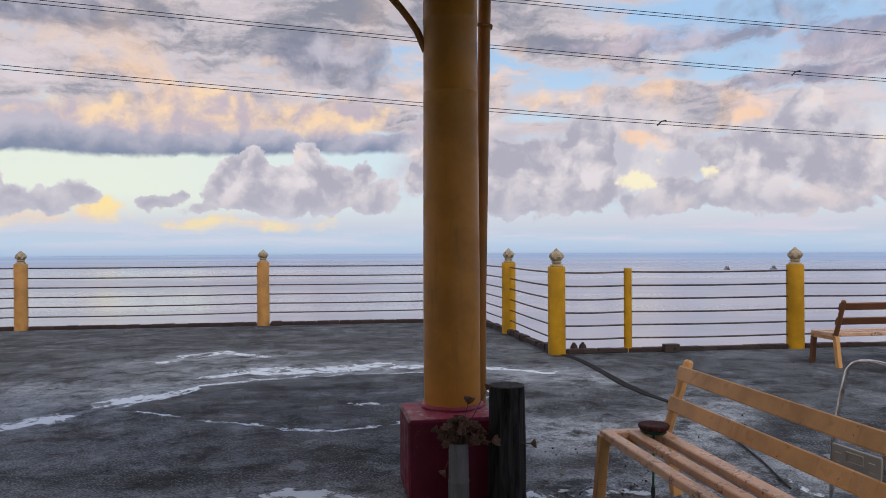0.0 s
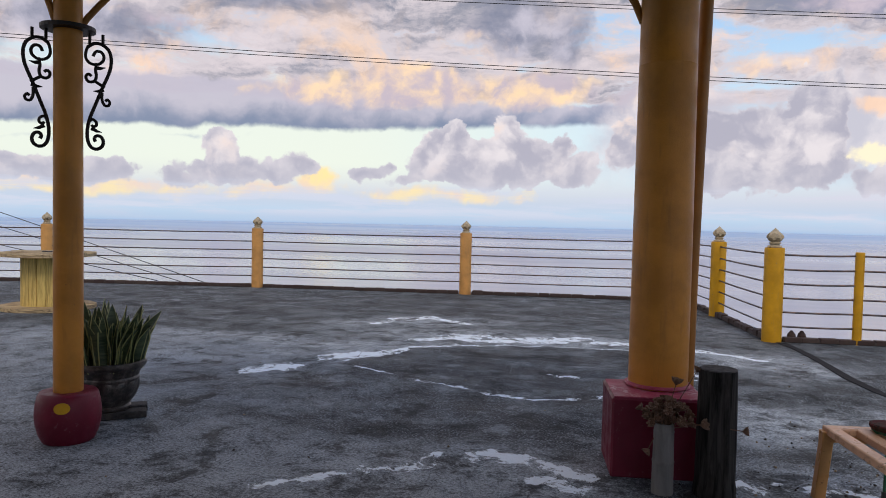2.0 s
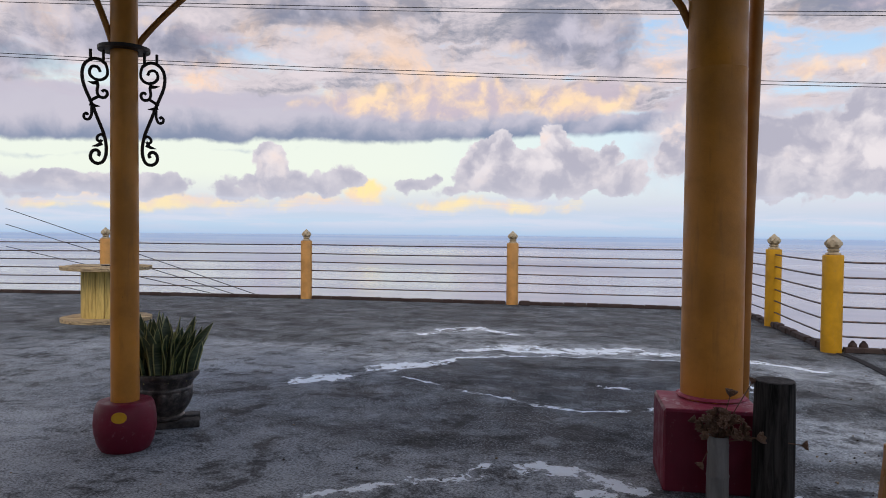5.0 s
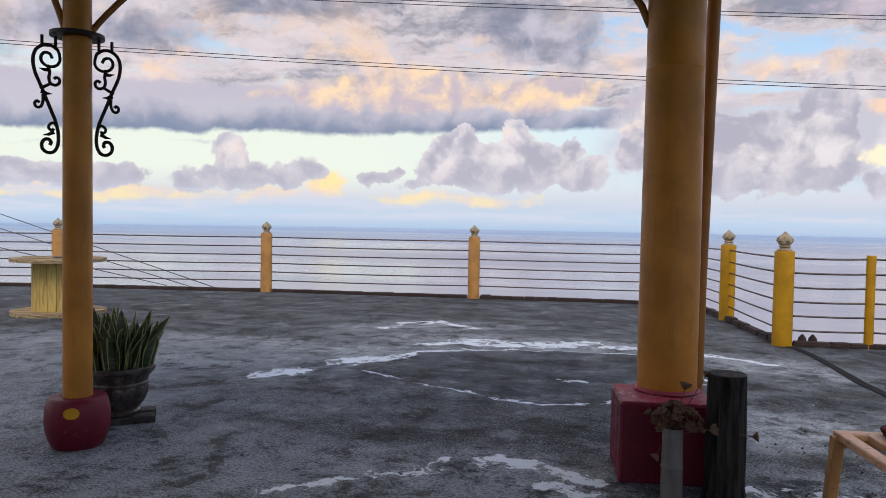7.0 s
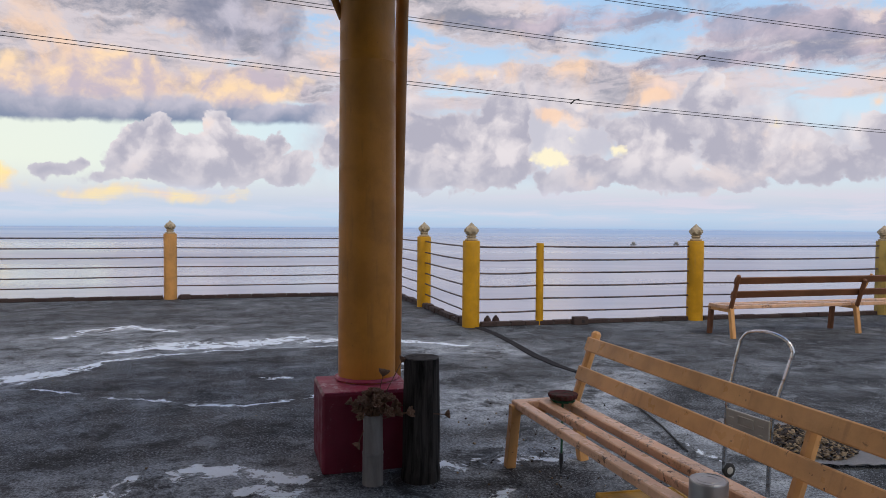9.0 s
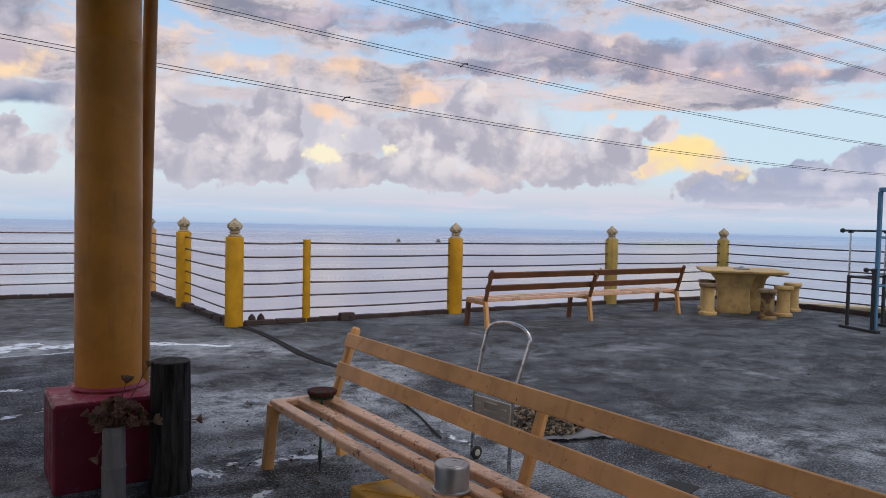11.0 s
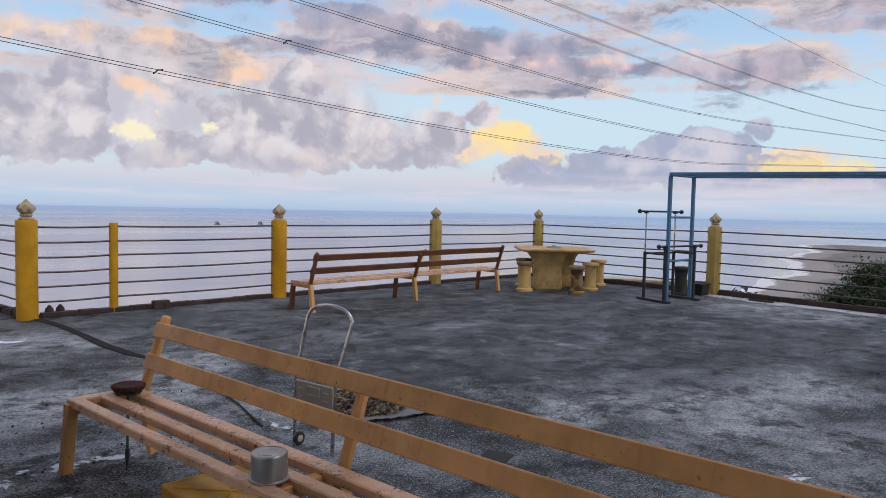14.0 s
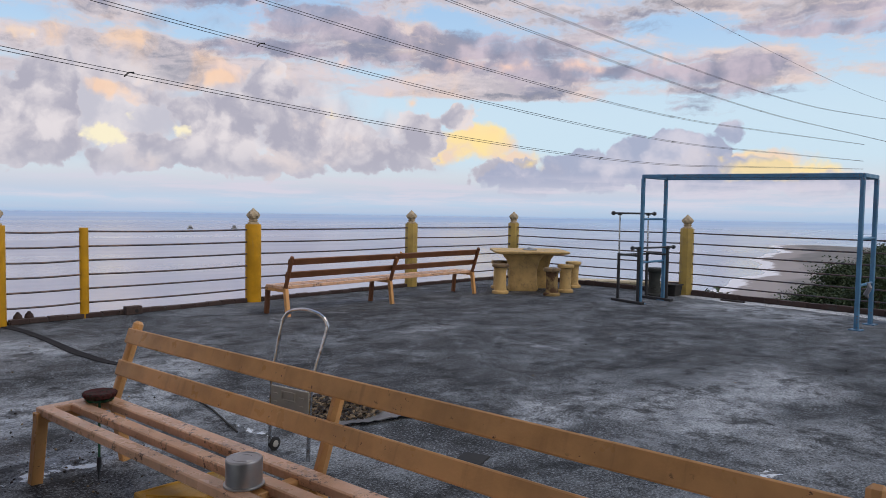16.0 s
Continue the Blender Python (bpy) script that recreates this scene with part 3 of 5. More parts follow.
M_BACK_WALL = material("unseen_back_wall", lambda k, p: (k.mix(k.noise(p, 1.2, 6.0), (0.12, 0.09, 0.07), (0.07, 0.055, 0.045)), 0.8), 0.2, 40)
M_ROOF = material("roof_sheet_underside", lambda k, p: (k.mix(k.noise(p, 1.5, 5.0), (0.16, 0.12, 0.09), (0.09, 0.07, 0.055)), 0.6), 0.1, 20)
M_WIRE = material("power_cable", lambda k, p: (k.mix(k.noise(p, 3.0), (0.02, 0.02, 0.022), (0.05, 0.05, 0.055)), 0.5, 0.3))

# ---------------------------------------------------------------- mesh helpers


def part(name, bm, mat, parent=None, label="", smooth=False):
    mesh = bpy.data.meshes.new(name)
    bm.normal_update()
    bm.to_mesh(mesh)
    bm.free()
    mesh.materials.append(mat)
    ob = new(name, mesh)
    if smooth:
        for poly in mesh.polygons:
            poly.use_smooth = True
        mesh.set_sharp_from_angle(angle=radians(40))
    ob.parent = parent
    if label:
        ob["label"] = label
    return ob


def thing(name, m, label, category, group="", kind=""):
    ob = new(name)
    ob.empty_display_size = 0.1
    ob.matrix_world = m
    return tagged(ob, label, category, group, kind)


def box(size, at=(0, 0, 0), bevel=0.004, turn=None, bm=None):
    """A box with bevelled edges, centred at `at`."""
    own = bmesh.new()
    bmesh.ops.create_cube(own, size=1.0)
    bmesh.ops.scale(own, vec=size, verts=own.verts)
    if bevel:
        bmesh.ops.bevel(own, geom=own.edges[:], offset=bevel, segments=1, affect="EDGES")
    m = Matrix.Translation(at) @ (turn if turn is not None else Matrix())
    own.transform(m)
    if bm is None:
        return own
    join(bm, own)
    return bm


def join(bm, other):
    mesh = bpy.data.meshes.new("tmp")
    other.to_mesh(mesh)
    other.free()
    bm.from_mesh(mesh)
    bpy.data.meshes.remove(mesh)
    return bm


def lathe(profile, seg=24, shape=None, at=(0, 0, 0)):
    """Turned solid from (radius, height) pairs. shape(angle, z) scales the radius."""
    bm = bmesh.new()
    rings = []
    for r, z in profile:
        ring = []
        for i in range(seg):
            a = 2 * math.pi * i / seg
            q = r * (shape(a, z) if shape else 1.0)
            ring.append(bm.verts.new((at[0] + q * math.cos(a), at[1] + q * math.sin(a), at[2] + z)))
        rings.append(ring)
    for a, b in zip(rings, rings[1:]):
        for i in range(seg):
            j = (i + 1) % seg
            bm.faces.new((a[i], a[j], b[j], b[i]))
    bm.faces.new(rings[0][::-1])
    bm.faces.new(rings[-1])
    return bm


def tube(points, radius, seg=8, bm=None, closed=False, flat=1.0):
    """Round bar along a line of points; radius may be a number or one per point."""
    bm = bm or bmesh.new()
    pts = [Vector(p) for p in points]
    n = len(pts)
    rads = radius if isinstance(radius, (list, tuple)) else [radius] * n
    rings, up = [], None
    for i, p in enumerate(pts):
        d = (pts[min(i + 1, n - 1)] - pts[max(i - 1, 0)]).normalized()
        if up is None:
            up = Vector((0, 0, 1)) if abs(d.z) < 0.9 else Vector((1, 0, 0))
        side = d.cross(up).normalized()
        up = side.cross(d).normalized()
        rings.append([bm.verts.new(p + rads[i] * (math.cos(2 * math.pi * j / seg) * side + flat * math.sin(2 * math.pi * j / seg) * up)) for j in range(seg)])
    for a, b in zip(rings, rings[1:]):
        for j in range(seg):
            bm.faces.new((a[j], a[(j + 1) % seg], b[(j + 1) % seg], b[j]))
    bm.faces.new(rings[0][::-1])
    bm.faces.new(rings[-1])
    return bm


def arc(c, r, a0, a1, n=10, axes=((1, 0, 0), (0, 0, 1))):
    """Points of an arc in a plane, angles in degrees."""
    u, v, c = Vector(axes[0]), Vector(axes[1]), Vector(c)
    return [c + r * (math.cos(radians(a0 + (a1 - a0) * i / n)) * u + math.sin(radians(a0 + (a1 - a0) * i / n)) * v) for i in range(n + 1)]


def glide(points, n=4):
    """A smooth line through the given points."""
    p = [Vector(q) for q in points]
    out = []
    for i in range(len(p) - 1):
        a, b, c, d = p[max(i - 1, 0)], p[i], p[i + 1], p[min(i + 2, len(p) - 1)]
        for j in range(n):
            t = j / n
            out.append(0.5 * ((2 * b) + (c - a) * t + (2 * a - 5 * b + 4 * c - d) * t * t + (3 * b - a - 3 * c + d) * t ** 3))
    return out + [p[-1]]


def slab(points, z0, z1):
    """Flat plate from a plan outline."""
    bm = bmesh.new()
    low = [bm.verts.new((x, y, z0)) for x, y in points]
    top = [bm.verts.new((x, y, z1)) for x, y in points]
    n = len(points)
    bm.faces.new(top)
    bm.faces.new(low[::-1])
    for i in range(n):
        j = (i + 1) % n
        bm.faces.new((low[i], low[j], top[j], top[i]))
    bmesh.ops.recalc_face_normals(bm, faces=bm.faces[:])
    return bm


# ---------------------------------------------------------------- terrace, sea, land
FENCE_A = [(-17.0, 11.15), (-12.62, 12.5), (-8.17, 13.74), (-3.70, 14.58), (0.72, 15.35)]
FENCE_B = [(0.72, 15.35), (1.17, 12.88), (1.62, 10.13)]
FENCE_C = [(1.62, 10.13), (2.66, 10.28), (5.22, 10.64), (8.75, 11.12), (11.85, 11.37)]
FENCE_D = [(11.85, 11.37), (12.28, 7.28), (12.36, 3.1), (12.42, -1.2)]

FALL_Y = 10.38


def fall(x, y):
    """How far the floor drops towards the peach railing."""
    return -0.0145 * max(0.0, y - FALL_Y) if x < 1.5 else 0.0


deck = part("floor", slab([(-24, -9), (13.0, -9), (12.62, 3.1), (12.5, 7.3), (12.05, 11.62), (8.7, 11.34), (5.2, 10.86), (1.83, 10.38), (1.36, 12.95), (0.9, 15.58), (-3.75, 14.8), (-8.25, 13.96), (-12.7, 12.72), (-24, 9.3)], -0.4, 0.0), M_DECK)
deck_bm = bmesh.new()
deck_bm.from_mesh(deck.data)
bmesh.ops.bisect_plane(deck_bm, geom=deck_bm.verts[:] + deck_bm.edges[:] + deck_bm.faces[:], plane_co=(0, FALL_Y, 0), plane_no=(0, 1, 0))
for v in deck_bm.verts:
    v.co.z += fall(v.co.x, v.co.y)
deck_bm.to_mesh(deck.data)
deck_bm.free()
tagged(deck, "dark weathered terrace floor with pale patches", "floor", kind="structure")

SEA_Z = -40.0


def sea_material():
    def build(k, p):
        sep = k.n("ShaderNodeSeparateXYZ")
        k.put(sep.inputs[0], p)
        px, py = sep.outputs[0], sep.outputs[1]
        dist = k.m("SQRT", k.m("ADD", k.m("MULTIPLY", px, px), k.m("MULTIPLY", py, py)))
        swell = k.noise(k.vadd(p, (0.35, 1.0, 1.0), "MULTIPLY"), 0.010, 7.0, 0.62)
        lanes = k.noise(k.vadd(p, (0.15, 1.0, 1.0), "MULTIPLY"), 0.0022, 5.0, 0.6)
        # horizon haze painted as bluer far water, reflected cloud as paler near water
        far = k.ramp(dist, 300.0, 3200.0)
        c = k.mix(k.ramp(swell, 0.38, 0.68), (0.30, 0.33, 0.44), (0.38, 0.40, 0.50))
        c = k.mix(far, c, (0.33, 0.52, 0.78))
        rough = k.m("ADD", k.ramp(lanes, 0.35, 0.65, 0.10, 0.26), k.m("MULTIPLY", far, 0.20))
        ripple = k.noise(k.vadd(p, (0.5, 1.5, 1.0), "MULTIPLY"), 0.16, 7.0, 0.65)
        return c, rough, None, k.m("MULTIPLY", k.m("ADD", k.m("MULTIPLY", ripple, 0.5), k.m("MULTIPLY", swell, 0.8)), k.ramp(dist, 200.0, 2500.0, 1.0, 0.25))
    mat = material("sea_water", build, 0.2)
    for node in mat.node_tree.nodes:
        if node.bl_idname == "ShaderNodeBump":
            node.inputs["Distance"].default_value = 0.6
    return mat


bm = bmesh.new()
ring_n, radii = 96, [0.0, 150, 400, 900, 1800, 3200, 4900]
prev = None
for r in radii[1:]:
    ring = [bm.verts.new((r * math.cos(2 * math.pi * i / ring_n), r * math.sin(2 * math.pi * i / ring_n), SEA_Z)) for i in range(ring_n)]
    if prev is None:
        bm.faces.new(ring)
    else:
        for i in range(ring_n):
            j = (i + 1) % ring_n
            bm.faces.new((prev[i], ring[i], ring[j], prev[j]))
    prev = ring
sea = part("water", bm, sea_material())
tagged(sea, "calm pale blue sea reaching the horizon", "sea", kind="structure")

# ---------------------------------------------------------------- land: slope below the terrace, beach, wooded hill


def shore(x):
    """y of the waterline at x; land lies on the smaller-y side."""
    return 47 + 0.424 * x + 9 * math.sin(x * 0.021) + 4 * math.sin(x * 0.06)


def land_z(x, y):
    inland = (shore(min(x, 960)) - y) * 0.92
    if x > 900:
        inland = min(inland, (1050 - x) + 0.02 * (400 - y))
    beach = SEA_Z - 0.3 + min(max(inland, -60) * 0.05, 3.0)
    r, a = math.hypot(x, y), math.degrees(math.atan2(x, y))
    # the hill that carries the terrace and falls away to both sides
    el = -24 + 13.0 * min(max((a - 50) / 13, 0), 1) + 6.7 * min(max((a - 63.5) / 9, 0), 1) + 3 * min(max((a - 72) / 30, 0), 1)
    if a < 0:
        el = -24
    hill = -0.6 + r * math.tan(radians(el)) * 0.9
    hill += 1.5 * noise.noise((x * 0.03, y * 0.03, 0.0))
    if r > 120:
        hill -= (r - 120) * 0.35
    if y < 8 and x < 12.6:
        hill = max(hill, -3.0 - 0.05 * max(0, -y))
    return max(beach, min(hill, -0.6))


def land_material():
    def build(k, p):
        sep = k.n("ShaderNodeSeparateXYZ")
        k.put(sep.inputs[0], p)
        z = sep.outputs[2]
        n = k.noise(p, 0.05, 6.0, 0.6)
        sand = k.mix(k.ramp(n, 0.4, 0.65), (0.17, 0.165, 0.16), (0.23, 0.22, 0.21))
        wet = k.m("ADD", z, k.m("MULTIPLY", n, 0.5))
        c = k.mix(k.ramp(wet, SEA_Z + 1.6, SEA_Z + 2.2), (0.34, 0.31, 0.30), sand)
        # surf at the waterline
        foam = k.m("ADD", z, k.m("MULTIPLY", k.noise(p, 0.09, 8.0, 0.7), 1.3))
        c = k.mix(k.ramp(foam, SEA_Z + 1.25, SEA_Z + 1.05), c, (0.80, 0.81, 0.84))
        rubble = k.ramp(k.noise(p, 0.35, 8.0, 0.7), 0.68, 0.74, 0.0, 0.6)
        c = k.mix(rubble, c, (0.34, 0.33, 0.32))
        green = k.mix(k.noise(p, 0.4, 6.0), (0.035, 0.06, 0.022), (0.06, 0.075, 0.035))
        return k.mix(k.ramp(z, SEA_Z + 3.0, SEA_Z + 5.5), c, green), 0.9
    return material("shore_ground", build, 0.3, 0.6)


bm = bmesh.new()
cols = []
turns = [-180 + 4 * i for i in range(55)] + [40 + 0.4 * i for i in range(126)] + [91 + 4 * i for i in range(22)]
RADIAL = 120
for turn in turns:
    a = radians(turn)
    col = []
    for j in range(RADIAL):
        r = 1.0 + 1300 * (j / (RADIAL - 1)) ** 2.2
        x, y = 3 + r * math.sin(a), 2 + r * math.cos(a)
        col.append(bm.verts.new((x, y, land_z(x, y))))
    cols.append(col)
for a, b in zip(cols, cols[1:] + cols[:1]):
    for j in range(RADIAL - 1):
        bm.faces.new((a[j], a[j + 1], b[j + 1], b[j]))
bm.faces.new([c[0] for c in cols][::-1])
land = part("ground", bm, land_material(), smooth=True)
tagged(land, "grey sand beach and green slope below the terrace", "ground", kind="structure")

# ---------------------------------------------------------------- railings


def finial_mesh():
    """Cast lotus bud on a stepped neck."""
    prof = [(0.0855, 0.0), (0.092, 0.012), (0.086, 0.03), (0.062, 0.036), (0.060, 0.05), (0.075, 0.058), (0.075, 0.07), (0.058, 0.078), (0.084, 0.105), (0.098, 0.135),
            (0.094, 0.165), (0.076, 0.192), (0.052, 0.212), (0.034, 0.228), (0.018, 0.246), (0.004, 0.262)]

    def petals(a, z):
        if z < 0.08:
            return 1.0
        row = int((z - 0.08) / 0.045)
        return 0.86 + 0.24 * abs(math.cos(3 * a + row * math.pi / 2)) ** 1.5
    bm = lathe(prof, 48, petals)
    mesh = bpy.data.meshes.new("finial")
    bm.to_mesh(mesh)
    bm.free()
    mesh.materials.append(M_GOLD)
    for poly in mesh.polygons:
        poly.use_smooth = True
    mesh.set_sharp_from_angle(angle=radians(24))
    return mesh


FINIAL = finial_mesh()
RAIL_Z = (1.15, 0.955, 0.768, 0.58, 0.392, 0.205)


def post_bm(r, h, sides):
    prof = [(r * 1.0, -0.08), (r * 1.0, h * 0.3), (r * 0.99, h * 0.6), (r, h - 0.02), (r * 0.95, h)]
    return lathe(prof, sides)


def fence(points, mats, skip_first=False, thin=(), finials=True, label=""):
    owner = thing("fence", Matrix.Translation((points[0][0], points[0][1], 0)), label, "fence", "terrace railing", "structure")
    inv = owner.matrix_world.inverted()
    for i, (x, y) in enumerate(points):
        if i == 0 and skip_first:
            continue
        slim = i in thin
        post = part("post", post_bm(0.056 if slim else 0.124, 1.235 if not slim else 1.2, 8 if mats[i] is M_POST_DULL else 28), mats[i], owner, smooth=True)
        post.matrix_local = inv @ pose(x, y, 0, 0, 0, 37 * i)
        if not slim and finials:
            f = new("finial", FINIAL)
            f.parent = post
            f.matrix_local = Matrix.Translation((0, 0, 1.232))
            f["label"] = "grey-gold lotus bud finial"
        # short stubs where the bars enter the post
        if not slim and i in (1, len(points) - 1):
            for z in RAIL_Z:
                d = Vector((points[i - 1][0] - x, points[i - 1][1] - y, 0)).normalized() if i else Vector((1, 0, 0))
                part("rail_socket", tube([(x + d.x * 0.11, y + d.y * 0.11, z), (x + d.x * 0.145, y + d.y * 0.145, z)], 0.021, 10), M_RAIL, owner).matrix_local = inv
    for (x0, y0), (x1, y1) in zip(points, points[1:]):
        d = Vector((x1 - x0, y1 - y0, 0))
        u = d.normalized() * 0.05
        for z in RAIL_Z:
            sag = 0.006 + 0.008 * random.random()
            pts = [(x0 + u.x + (d.x - 2 * u.x) * q, y0 + u.y + (d.y - 2 * u.y) * q, z - sag * 4 * q * (1 - q)) for q in [v / 6 for v in range(7)]]
            part("rail", tube(pts, 0.0125, 8), M_RAIL, owner, smooth=True).matrix_local = inv
    return owner


fence(FENCE_A, [M_POST_PEACH] * 5, label="peach round concrete posts joined by six thin steel bars")
fence(FENCE_B, [M_POST_YELLOW] * 3, True, label="yellow round concrete posts joined by six thin steel bars")
fence(FENCE_C, [M_POST_YELLOW, M_POST_YELLOW, M_POST_YELLOW, M_POST_DULL, M_POST_DULL], True, (1,), label="yellow posts, one slim, with six steel bars")
fence(FENCE_D, [M_POST_DULL] * 4, True, label="dull yellow posts with six steel bars above the beach")

# small galvanised clamps left on the top bar
for q in (0.585, 0.868):
    x, y = 2.66 + (5.22 - 2.66) * q, 10.28 + 0.36 * q
    clip = thing("rail_clamp", pose(x, y, 1.162, 0, 0, 8), "small grey clamp fixed on the top rail", "clamp", "rail clamps")
    part("saddle", box((0.085, 0.04, 0.022), (0, 0, 0.012), 0.004), M_ALU, clip)
    part("knob", lathe([(0.026, 0.02), (0.03, 0.032), (0.026, 0.052), (0.012, 0.06)], 14), M_ALU, clip, smooth=True)

# ---------------------------------------------------------------- power lines overhead
PHI = radians(-15.0)
ALONG, ACROSS = Vector((math.cos(PHI), -math.sin(PHI), 0)), Vector((math.sin(PHI), math.cos(PHI), 0))
CABLES = [(6.51, -0.0409, 4.31e-4, 110), (9.20, -0.0298, 3.56e-4, 120), (11.19, -0.0176, 3.67e-4, 120), (14.03, 0.0218, 1.28e-4, 190), (14.92, 0.0425, 1.12e-4, 260), (20.1, 0.0746, 4.2e-5, 400)]
for i, (a, b, c, end) in enumerate(CABLES):
    line = thing("power_line", Matrix.Translation(ACROSS * 30 + Vector((0, 0, a + 1.5))), "twin black power cable sagging across the sky", "power cable", "overhead power lines")
    inv = line.matrix_world.inverted()

    def z_at(s):
        return a + b * s + c * s * s if s < end else a + b * end + c * end * end + (b + 2 * c * end) * (s - end)
    for gap in ((0.0, 0.15) if i < 5 else (0.0,)):
        pts = []
        for j in range(61):
            s = -110 + (470 if i < 3 else 900) * (j / 60)
            pts.append(ACROSS * 30 + ALONG * s + Vector((0, 0, 1.5 + z_at(s) - gap)))
        thick = [0.0145 + 0.00013 * max(0, (p - Vector((0, 0, 1.5))).length - 30) for p in pts]
        part("cable", tube(pts, thick, 6), M_WIRE, line, smooth=True).matrix_local = inv
    if i < 5:
        for s in ((18.5, 72) if i == 0 else (26, 96) if i == 1 else (95,) if i == 2 else (150,)):
            p = ACROSS * 30 + ALONG * s + Vector((0, 0, 1.5 + z_at(s)))
            w = 1 + s / 60
            part("spacer", tube([p - ALONG * 0.16 * w + Vector((0, 0, -0.2)), p, p + ALONG * 0.2 * w + Vector((0, 0, 0.05))], 0.03 * (1 + s / 90), 6), M_WIRE, line).matrix_local = inv

# three stay cables dropping past the far railing
stay = thing("stay_cable", Matrix.Translation((-20, 15.5, 2)), "thin steel stay cables slanting down beyond the railing", "cable")
for z0, dx in ((1.85, 0.0), (1.35, -0.75), (0.65, -1.5)):
    part("cable", tube([(-20.6, 16.4, z0 + 0.2), (-10.85 + dx, 15.8, -0.25)], 0.011, 6), M_WIRE, stay).matrix_local = stay.matrix_world.inverted()

# ---------------------------------------------------------------- pavilion: pillars, unseen roof and back wall
ROOF_Z = 3.65
# roof never in view, taken from the braces; height and reach set for shade
roof = thing("ceiling", pose(0.12, 4.66, ROOF_Z, 0, 0, 13.7), "unseen dark sheet roof over the pavilion", "roof", kind="structure")
part("sheet", box((5.9, 8.3, 0.12), (-1.75, -3.85, 0.06), 0.01), M_ROOF, roof)
part("fascia", box((5.9, 0.06, 0.24), (-1.75, 0.27, -0.04), 0.006), M_ROOF, roof)
for x in (-4.67, 1.17):
    part("fascia", box((0.06, 8.2, 0.24), (x, -3.85, -0.04), 0.006), M_ROOF, roof)
for yy in (0.0, -2.7, -5.7):
    part("beam", box((5.5, 0.10, 0.14), (-1.75, yy, -0.09), 0.006), M_ROOF, roof)
# dark wall added out of view, to hold back light from behind
wall = part("wall_south", box((16.6, 0.2, ROOF_Z), (-6.8, -7.4, ROOF_Z / 2), 0.01), M_BACK_WALL)
tagged(wall, "unseen dark wall added behind the terrace to hold back light", "wall", kind="structure")

# thick pillar on its square plinth
PA = (0.124, 4.66)
pillar = thing("pillar", Matrix.Translation((PA[0], PA[1], 0)), "thick ochre-painted steel pillar on a crimson plinth", "pillar")
part("plinth", box((0.56, 0.50, 0.485), (0, 0, 0.2425), 0.012), M_RED, pillar, "dark crimson painted concrete plinth").matrix_local = pose(-0.027, -0.118, -0.006, 0, 0, 9.9)
part("plinth_top", box((0.535, 0.475, 0.008), (0, 0, 0.487), 0.002), M_PINK, pillar, "chipped pink-red top face").matrix_local = pose(-0.027, -0.118, -0.006, 0, 0, 9.9)
part("shaft", lathe([(0.184, 0.48), (0.183, 1.4), (0.177, 2.5), (0.1785, 2.505), (0.176, 2.51), (0.175, 2.95), (0.1785, 2.955), (0.1785, 2.985), (0.176, 2.99), (0.175, ROOF_Z)], 56), M_PILLAR, pillar, smooth=True)
part("collar", lathe([(0.2, 0.492), (0.205, 0.496), (0.2, 0.506), (0.188, 0.512)], 40, lambda a, z: 1 + 0.05 * noise.noise((3 * math.cos(a), 3 * math.sin(a), 1))), M_PINK, pillar)
part("brace", tube([(-0.16 - 1.05 * q, -0.02, 2.78 + 1.1 * q ** 0.72 * (1 - 0.1 * q)) for q in [v / 20 for v in range(13)]], 0.024, 10), M_PIPE, pillar, "curved dark roof brace", True)

pipe = thing("drain_pipe", Matrix.Translation((0.322, 4.95, 0)), "slim ochre drain pipe strapped behind the pillar", "pipe")
part("tube", tube([(-0.005, 0, 0.0), (-0.005, 0, 0.55), (0.0, 0, 1.2), (0.05, 0, ROOF_Z)], 0.043, 16), M_PIPE, pipe, smooth=True)
part("strap", tube([(-0.07, -0.06, 3.02), (0.02, -0.055, 3.03), (0.085, -0.02, 3.03), (0.085, 0.04, 3.03)], 0.012, 6), M_PIPE, pipe)
part("elbow", tube(arc((0.09, -0.03, 0.0), 0.09, 180, 95, 8, ((1, 0, 0), (0, 0, 1))), 0.046, 14), M_PIPE, pipe, smooth=True)

# slim pillar standing in a red drum
PB = (-3.630, 3.745)
slim = thing("pillar", Matrix.Translation((PB[0], PB[1], 0)), "slim ochre pillar with wrought iron scrolls in a red drum", "pillar")
part("drum", lathe([(0.152, 0.0), (0.160, 0.010), (0.182, 0.055), (0.199, 0.125), (0.203, 0.18), (0.196, 0.26), (0.183, 0.312), (0.172, 0.328), (0.160, 0.332), (0.085, 0.329)], 40), M_RED, slim, "crimson barrel-shaped concrete drum", True)
part("shaft", lathe([(0.0915, 0.31), (0.0905, 1.5), (0.0875, 2.6), (0.0865, ROOF_Z)], 36), M_PILLAR, slim, smooth=True)
part("paint_patch", lathe([(0.036, 0.0), (0.036, 0.003), (0.03, 0.004)], 18, lambda a, z: 1 + 0.35 * math.cos(a) ** 2), M_POST_YELLOW, slim, "yellow paint blot").matrix_local = pose(0.108, -0.166, 0.255, 85, 0, 33)
part("ring", lathe([(0.105, -0.012), (0.165, -0.012), (0.165, 0.012), (0.105, 0.012)], 32), M_IRON, slim, "dark iron ring").location = (0, 0, 2.704)
